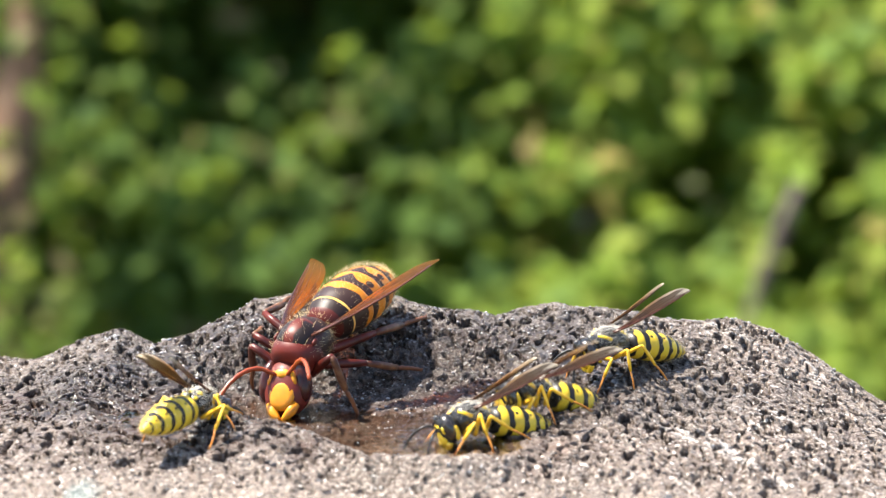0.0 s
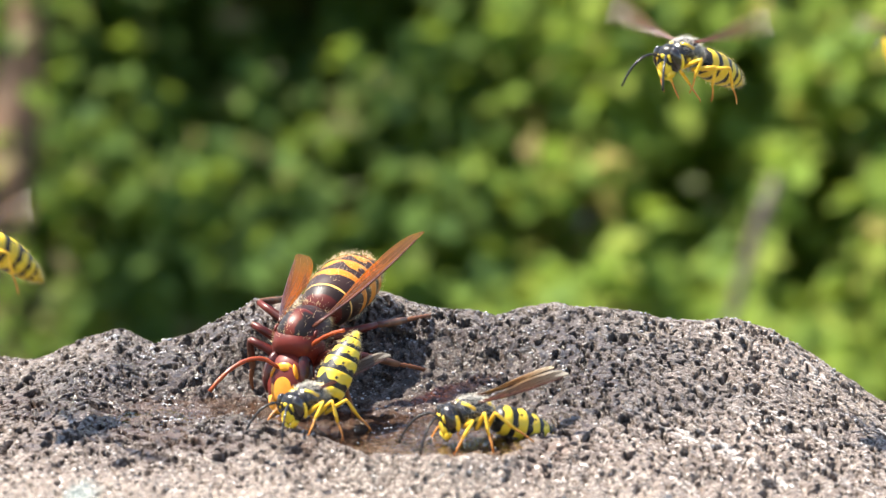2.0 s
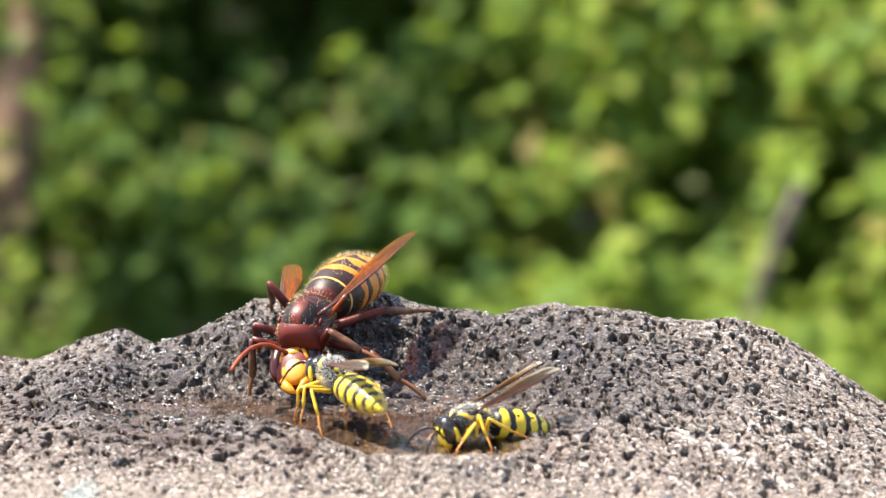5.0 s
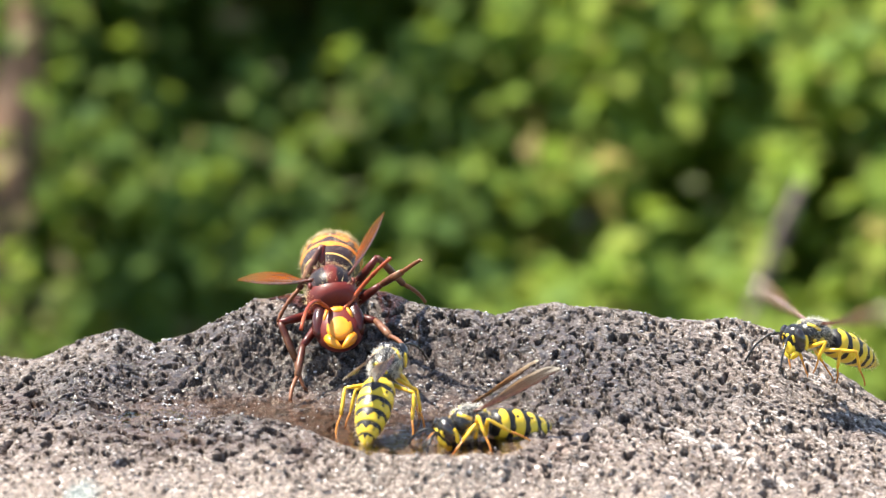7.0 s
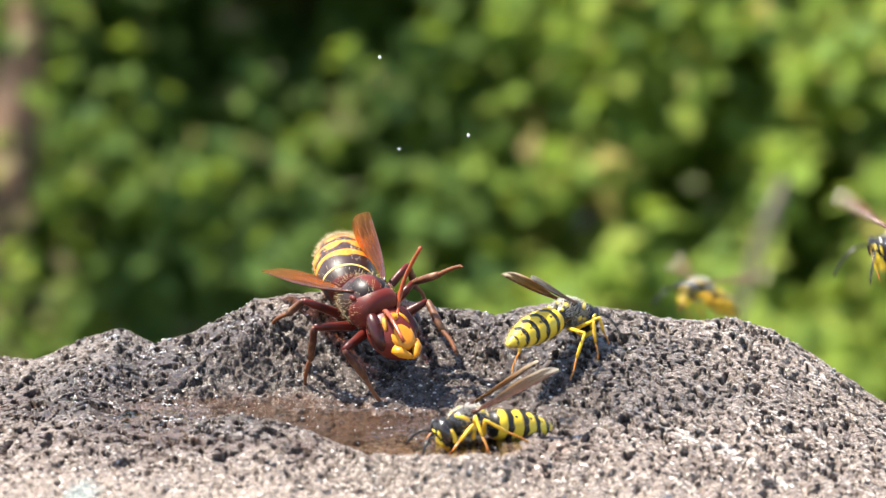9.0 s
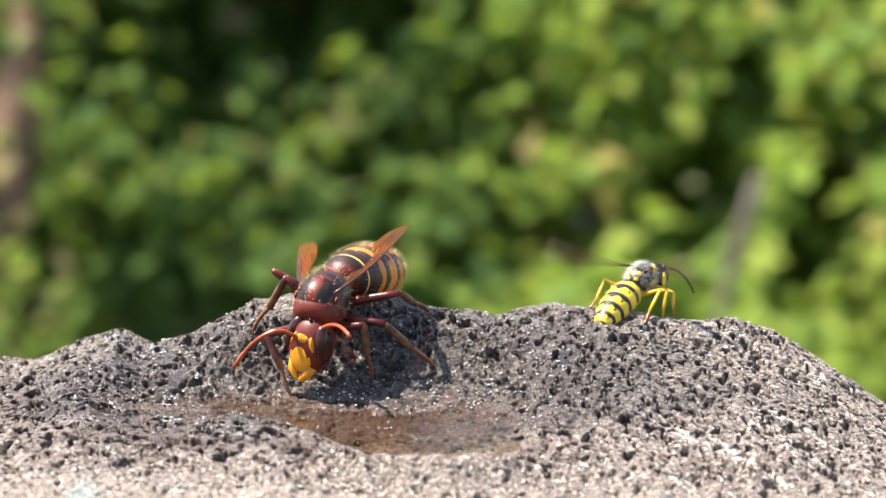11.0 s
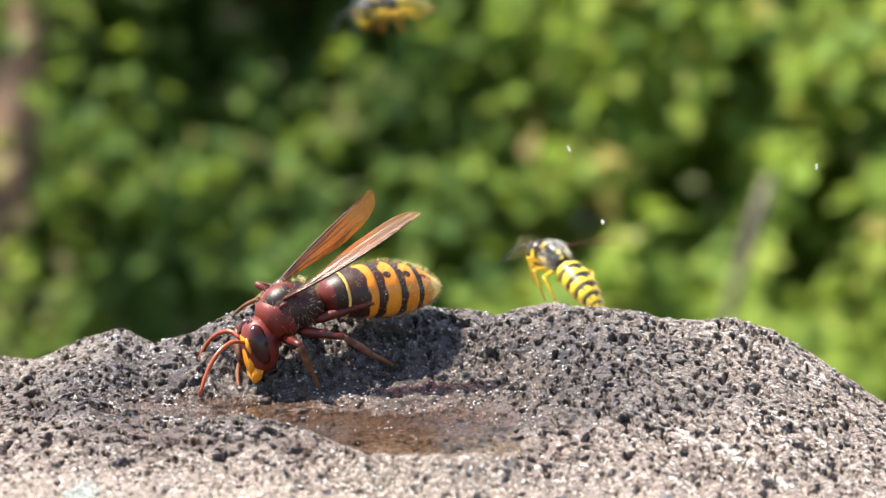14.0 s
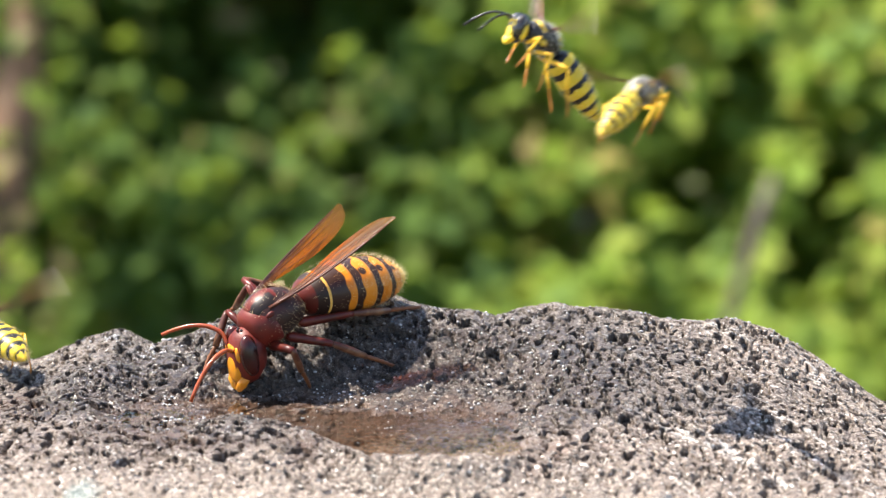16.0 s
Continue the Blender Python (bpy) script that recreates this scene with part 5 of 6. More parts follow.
PATH = [
    (0, 9.1, -2.3, 3.5, 0, -8.0, -150.3, 0),
    (0.2, 5.44, -1.53, 6.34, 0, 6.8, -145.2, 0),
    (0.3, 1.05, -0.56, 6.87, 0, 20.7, -152.7, 1),
    (0.4, -1.28, -2.06, 7.51, 0, 21.5, -121.2, 1),
    (0.5, -5.35, -3.16, 5.09, 0, 43.5, -131.5, 1),
    (0.6, -9.67, -4.13, 4.85, 0, 40.8, -132.1, 1),
    (0.7, -12.87, -5.1, 4.6, 0, 40.9, -134.2, 1),
    (0.8, -14.4, -5.18, 5.14, 0, 37.3, -127.5, 1),
    (0.9, -14.48, -6.34, 5.32, 0, 32.2, -109, 1),
    (1, -15.44, -6.36, 4.74, 0, 32, -106, 0),
    (1.1, -15.32, -6.21, 4.42, 0, 23, -106.6, 0),
    (1.3, -14.05, -5.78, 3.44, 0, 5.3, -117.9, 0),
    (1.5, -14.21, -5.39, 3.82, 0, -9.5, -130, 0),
    (1.8, -13.19, -5.37, 3.74, 0, -11.1, -127, 0),
    (2, -13.36, -5.39, 3.23, 0, -9.5, -130, 0),
    (2.5, -13.34, -5.36, 3.15, 0, -10.7, -130.3, 0),
    (3, -13, -5.38, 3.23, 0, -9.3, -131.7, 0),
    (3.5, -13.32, -5.23, 4.01, 0, -14.8, -139.9, 0),
    (4, -14.84, -4.17, 4.57, 0, -14.2, -153.7, 0),
    (4.2, -14.36, -4.1, 5.33, 0, -18.7, -156.1, 0),
    (4.7, -12.34, -2.85, 5.2, 0, -15.6, -204.8, 0),
    (5.2, -10.32, -1.6, 5.07, 0, -12.5, -253.6, 0),
    (6.3, -7.65, -2.86, 6.5, 0, -22.5, -266.5, 0),
    (6.5, -7.49, -2.99, 6.87, 0, -26.8, -270.9, 0),
    (7, -5.9, -2.92, 6.12, 0, -24.4, -283.3, 0),
    (7.5, -2.78, -2.77, 4.47, 0, -17.9, -300.6, 0),
    (8, 2.48, 0.13, 5.79, 0, -21.1, -312.7, 0),
    (8.3, 4.86, 2.23, 6.41, 0, -17.5, -306.1, 0),
    (8.5, 7.44, 5.36, 6.77, 0, -10.8, -310.1, 0),
    (8.8, 11.06, 8.75, 7.84, 0, 9.6, -310.7, 0),
    (9, 13.47, 11.62, 8.71, 0, 2.7, -311, 0),
    (9.2, 14.01, 11.26, 9.54, 0, -15.6, -308.6, 0),
    (10.3, 19.19, 22.34, 9.39, 0, -13.1, -304.1, 1),
    (11.3, 25.29, 25.35, 10.18, 0, -11.9, -306, 2),
    (11.4, 26.29, 25.47, 9.72, 0, -3.8, -313.9, 2),
    (11.5, 24.79, 25.62, 10.34, 0, -2.2, -297.9, 2),
    (11.7, 23.63, 25.81, 10.24, 0, 3.1, -284.2, 2),
    (12, 24.71, 25.72, 10.73, 0, 0, -287.1, 2),
    (12.3, 24.92, 25.7, 11.14, 0, 0.9, -295.6, 2),
    (12.5, 25.49, 25.72, 12.34, 0, 4.5, -304.2, 2),
    (12.7, 25.81, 25.77, 12.73, 0, 6.2, -301.6, 2),
    (13, 25.35, 26.21, 11.73, 0, 20.2, -275.8, 2),
    (13.2, 22.46, 25.94, 11.74, 0, 7.6, -270, 2),
    (13.4, 20.65, 25.37, 11.46, 0, -11.6, -236.9, 1),
    (13.5, 20.22, 28.27, 11.06, 0, -15.5, -232.7, 1),
    (13.6, 17.94, 31.26, 10.86, 0, -15.5, -230, 1),
    (13.8, 16.01, 37.2, 10.93, 0, -18.4, -233, 1),
    (14, 13.25, 43.25, 9.27, 0, -16.6, -236.2, 1),
    (14.1, 11.41, 46.17, 9.8, 0, -19.9, -234.6, 1),
    (14.2, 8.5, 49.13, 8.99, 0, -21.5, -233.2, 1),
    (14.3, 6.83, 52.02, 9.6, 0, -26.2, -234.8, 1),
    (14.4, 2.92, 54.92, 10.96, 0, -30.6, -236.1, 1),
    (14.5, 1.74, 57.84, 10.99, 0, -33.2, -245.7, 1),
    (14.6, -2.06, 60.07, 13.19, 0, -24.8, -254.4, 1),
    (14.7, -3.33, 60.12, 13.96, 0, -23.2, -264.7, 1),
    (14.8, -3.92, 60.47, 15.41, 0, -9.9, -289, 1),
    (14.9, -4.31, 60.65, 16.14, 0, -0.9, -297.6, 1),
    (15, -3.5, 60.64, 17.89, 0, 1.7, -306.6, 1),
    (15.1, -3.32, 60.51, 19.37, 0, -4, -309, 1),
    (15.2, -0.57, 60.69, 20.01, 0, 5.5, -309.7, 1),
    (15.3, 0.35, 60.64, 20.2, 0, 1.5, -306.2, 1),
    (15.4, 4.74, 60.51, 20.16, 0, -2.7, -311.7, 1),
    (15.5, 6.5, 60.59, 20.28, 0, -0.1, -308.6, 1),
    (15.6, 11.88, 60.51, 20.9, 0, -2.2, -312.9, 1),
    (15.7, 13.84, 60.46, 21.28, 0, -7.1, -305.1, 1),
    (15.8, 18.04, 60.4, 22.46, 0, -9.2, -308.6, 1),
    (15.9, 20.28, 60.44, 24.66, 0, -9.1, -301.9, 1),
    (16, 24.32, 60.38, 26.68, 0, -11, -304.1, 1),
]
WASP_ROWS.append(PATH)
WASP_BEND.append([(0.0, 0, -8, 0), (1.1, 0, -8, 0), (1.4, 0, 20, 0), (1.8, 0, 60, 0), (2.5, 0, 70, 0), (4.2, 0, 70, 0), (5.4, 0, -8, 0), (16.0, 0, -8, 0)])
WASP_NOD.append([])
PATH = [
    (0, -24.4, -6.6, 3.1, 0, 9, 60.8, 0),
    (0.5, -24.4, -6.6, 3.1, 0, 9, 60.8, 0),
    (0.7, -25.91, -4.93, 5.3, 0, 18.8, 64.3, 0),
    (0.9, -27.33, -2.89, 6.76, 0, 16.9, 75.5, 0),
    (1, -28.04, -2.87, 7.35, 0, 17, 78.7, 1),
    (1.1, -30.6, -3.16, 10.51, 0, 4.2, 101.5, 1),
    (1.2, -33.22, -3.44, 12.32, 0, -4.7, 118.2, 1),
    (1.25, -33.64, -3.82, 12.38, 0, -11.65, 175.7, 1),
    (1.3, -34.06, -4.2, 12.45, 0, -18.6, 233.1, 1),
    (1.4, -37.51, -4.08, 12.97, 0, -22.8, 220, 1),
    (1.5, -38.94, -4.12, 13.38, 0, -20.9, 220.2, 1),
    (1.6, -40.83, -3.95, 14.98, 0, -31.1, 207.6, 1),
    (1.7, -42.45, -4, 16.09, 0, -27, 206.3, 1),
    (1.8, -44.25, -4.05, 17.48, 0, -24.1, 211.4, 1),
    (1.9, -45.42, -4.05, 18.64, 0, -24.3, 213.4, 1),
    (2, -47.83, -4.06, 20.44, 0, -23.9, 218.7, 1),
    (2.1, -50.53, -4.06, 22.76, 0, -23.6, 216.6, 1),
    (2.4, -70.46, -4.24, 30.22, 0, -15.3, 225.5, 1),
    (8.95, -67.84, 8.15, 18.82, 0, -7.45, 181, 1),
    (15.5, -65.22, 20.53, 7.43, 0, 0.4, 136.6, 1),
    (15.8, -50.67, 20.67, 6.3, 0, 4.1, 128.9, 1),
    (16, -50.81, 20.65, 5.51, 0, 1.6, 125.5, 1),
]
WASP_ROWS.append(PATH)
WASP_BEND.append([])
WASP_NOD.append([])
PATH = [
    (0, 33.9, 115.13, -23.4, 0, -31.7, -99.1, 1),
    (2, 34.27, 115.13, -19.2, 0, -31.8, -92.3, 1),
    (2.4, 34.97, 115.13, -10.82, 0, -31.7, -92.3, 1),
    (2.5, 32.9, 115.18, -8.87, 0, -33.7, -92.3, 1),
    (2.6, 29.06, 115.12, -0.86, 0, -31.6, -92.7, 1),
    (2.7, 25.36, 115.18, 4.38, 0, -33.5, -85.9, 1),
    (2.8, 22.73, 115.23, 12.45, 0, -35.5, -86.7, 1),
    (2.9, 18.34, 115.23, 18.16, 0, -35.4, -85.8, 1),
    (3, 13.49, 115.29, 27.35, 0, -37.3, -85.2, 1),
    (3.1, 8.89, 115.23, 32.31, 0, -35.2, -86.7, 1),
    (3.4, -6.95, 115.33, 52.75, 0, -39, -85.1, 1),
    (3.9, -51.72, 115.1, 72.57, 0, -32.2, -133.5, 1),
    (4.6, -100.11, 114.45, 58.71, 0, -3.6, -124, 1),
    (4.93, -102.02, 114.82, 29.42, 0, -5.03, -172.7, 1),
    (5.27, -103.93, 115.18, 0.14, 0, -6.47, -221.3, 1),
    (5.6, -105.84, 115.55, -29.15, 0, -7.9, -270, 1),
    (6.4, -74.51, 115.86, -30.47, 0, 12.8, -305.6, 1),
    (6.8, -40.23, 115.54, -24.08, 0, -7.9, -277.5, 1),
    (7.2, -18.75, 115.54, -12.33, 0, -7.8, -277.5, 1),
    (7.23, -15.09, 115.4, -6.58, 0, -15.67, -217.5, 1),
    (7.27, -11.43, 115.26, -0.83, 0, -23.53, -157.6, 1),
    (7.3, -7.77, 115.12, 4.92, 60, -31.4, -97.6, 1),
    (7.4, -0.38, 115.11, 17.19, 60, -31.1, -103.4, 1),
    (7.5, 9.82, 115.17, 21.01, 60, -34.1, -121.4, 1),
    (7.6, 28.65, 114.83, 30.34, 60, -20.9, -112.3, 1),
    (7.7, 47.86, 114.78, 32.46, 0, -18.7, -117.9, 1),
    (7.9, 82.55, 114.78, 42.07, 0, -18.9, -113.9, 1),
    (12.5, -12.97, 114.44, 66.54, 0, -4, -119.8, 1),
    (13.5, -22.81, 114.28, 40.1, 0, 3.1, -119.8, 1),
    (13.8, -19.24, 114.4, 34.3, 0, 0.4, -128.6, 1),
    (14, -9.31, 114.42, 32.83, 0, 4.5, -138.3, 1),
    (14.1, -0.02, 114.37, 34.8, 0, 2.2, -128.5, 1),
    (14.4, 18.73, 114.28, 47.26, 0, 3.1, -119.7, 1),
    (16, 34.26, 114.28, 74.68, 0, 3, -119.3, 1),
]
WASP_ROWS.append(PATH)
WASP_BEND.append([])
WASP_NOD.append([])
PATH = [
    (0, 68.38, 4.73, 14.23, 0, -12.4, -140, 1),
    (6.1, 57.87, 4.83, 13.9, 0, -17.6, -142.3, 1),
    (6.4, 46.71, 4.77, 14.45, 0, -13.1, -144.8, 1),
    (6.5, 44.18, 4.85, 13.52, 0, -19.4, -138.8, 1),
    (6.6, 35.65, 5.16, 15.01, 0, -42.1, -158.1, 1),
    (6.7, 35.53, 5.24, 14.32, 0, -37.3, -122.8, 1),
    (6.8, 36.08, 5.04, 13.16, 0, -29.1, -139.1, 1),
    (7, 38.81, 4.75, 7.85, 0, -12.9, -142.7, 1),
    (7.1, 38.49, 4.85, 8.47, 0, -16.4, -151.2, 1),
    (7.2, 39.72, 4.84, 10.89, 0, -17.3, -144.7, 1),
    (7.3, 41.17, 4.73, 12.98, 0, -12.1, -140.8, 1),
    (7.4, 39.67, 4.78, 15.65, 0, -12.8, -147.1, 1),
    (7.5, 40.2, 4.73, 15.81, 0, -10.3, -145.9, 1),
    (7.6, 38.8, 4.72, 14.15, 0, -7, -150.4, 1),
    (7.7, 39.27, 3.8, 12.32, 0, -12.7, -151.2, 1),
    (7.8, 36.33, 1.87, 8.23, 0, -10.2, -164.8, 1),
    (7.9, 34.8, 1.89, 7.22, 0, -16.5, -158, 1),
    (8, 31.43, 1.94, 8.57, 0, -17.1, -168.3, 1),
    (8.1, 30.23, 2.01, 11.71, 0, -21.5, -185, 1),
    (8.2, 28.62, 2.01, 17.95, 0, -22.2, -185.1, 1),
    (8.3, 29.67, 2.01, 22.92, 0, -21.5, -185, 1),
    (8.4, 34.74, 2.01, 27.67, 0, -25.2, -185.8, 1),
    (8.5, 38.56, 1.96, 28.42, 0, -22.4, -163.5, 1),
    (8.6, 40.51, 1.91, 27.75, 0, -18.7, -158.5, 1),
    (8.7, 44.27, 2.86, 24.92, 0, -19, -142.6, 1),
    (8.8, 46.13, 4.76, 22.22, 0, -13.4, -142.3, 1),
    (9, 47.72, 4.7, 17.39, 0, -9.3, -143.2, 1),
    (9.2, 50.95, 4.68, 10.92, 0, -6.1, -147.2, 1),
    (11.2, 65.77, 39.8, 24.08, 0, -17.2, -135.5, 1),
    (11.5, 50.29, 39.7, 28.98, 0, -13.3, -129.8, 1),
    (11.6, 45.16, 40.17, 31.12, 0, -33.6, -109.6, 1),
    (11.7, 43.28, 40.15, 32.54, 0, -32.4, -97.3, 1),
    (12, 41, 40.08, 33.86, 0, -30.2, -86.5, 1),
    (12.1, 42.79, 40.01, 34.48, 0, -27.6, -95.2, 1),
    (12.2, 45.42, 40.01, 34.48, 0, -27.5, -100, 1),
    (12.3, 50.26, 39.96, 34.9, 0, -25.7, -107.4, 1),
    (12.7, 73.05, 40.03, 59.26, 0, -28.3, -110.9, 1),
    (16, 79.49, 40.03, 59.26, 0, -28.3, -110.9, 1),
]
WASP_ROWS.append(PATH)
WASP_BEND.append([])
WASP_NOD.append([])
PATH = [
    (0, 58.11, 115.07, 65.03, 0, -29.8, -116.5, 1),
    (6.9, 76.71, 114.79, -23.5, 0, -19.2, -114.7, 1),
    (7.6, 48.05, 114.79, -18.45, 0, -18.9, -119.1, 1),
    (7.8, 26.18, 114.61, -6.3, 0, -11.3, -119.6, 1),
    (7.9, 12.28, 114.61, -1.74, 70, -11.3, -119.5, 1),
    (8, -6.6, 114.69, 6.69, 70, -15.3, -115.8, 1),
    (8.1, -13.14, 114.79, 11.39, 70, -19.1, -114.3, 1),
    (8.2, -21.4, 115, 19.07, 70, -27.2, -102.8, 1),
    (8.23, -21.17, 115.15, 19.78, 70, -21.9, -159.8, 1),
    (8.27, -20.93, 115.3, 20.49, 70, -16.6, -216.8, 1),
    (8.3, -20.7, 115.45, 21.2, 70, -11.3, -273.7, 1),
    (8.4, -15.46, 115.55, 21.81, 70, -7.6, -281.1, 1),
    (8.5, -7.84, 115.93, 23.19, 70, 10.4, -292.1, 1),
    (8.6, 8.53, 115.76, 20.39, 70, 3, -294, 1),
    (8.7, 22.39, 115.6, 18.37, 0, -4.2, -290.4, 1),
    (8.73, 30.46, 115.4, 15.06, 0, -11.8, -350.1, 1),
    (8.77, 38.53, 115.19, 11.76, 0, -19.4, -409.8, 1),
    (8.8, 46.6, 114.99, 8.45, 0, -27, -469.4, 1),
    (8.9, 43.33, 114.87, -2.02, 0, -21.6, -489.4, 1),
    (9, 37.07, 114.8, -8.43, 0, -17.4, -493.2, 1),
    (9.1, 31.93, 114.63, -0.51, 0, -10.2, -490.8, 1),
    (9.2, 21.41, 114.58, 7.52, 0, -6.1, -494.8, 1),
    (9.7, -12.62, 114.63, 42.49, 0, -10.2, -489.9, 1),
    (10.5, -35.96, 114.62, 81.62, 0, -10.2, -489.1, 1),
    (16, -35.84, 114.62, 89.29, 0, -10.2, -488.9, 1),
]
WASP_ROWS.append(PATH)
WASP_BEND.append([])
WASP_NOD.append([])
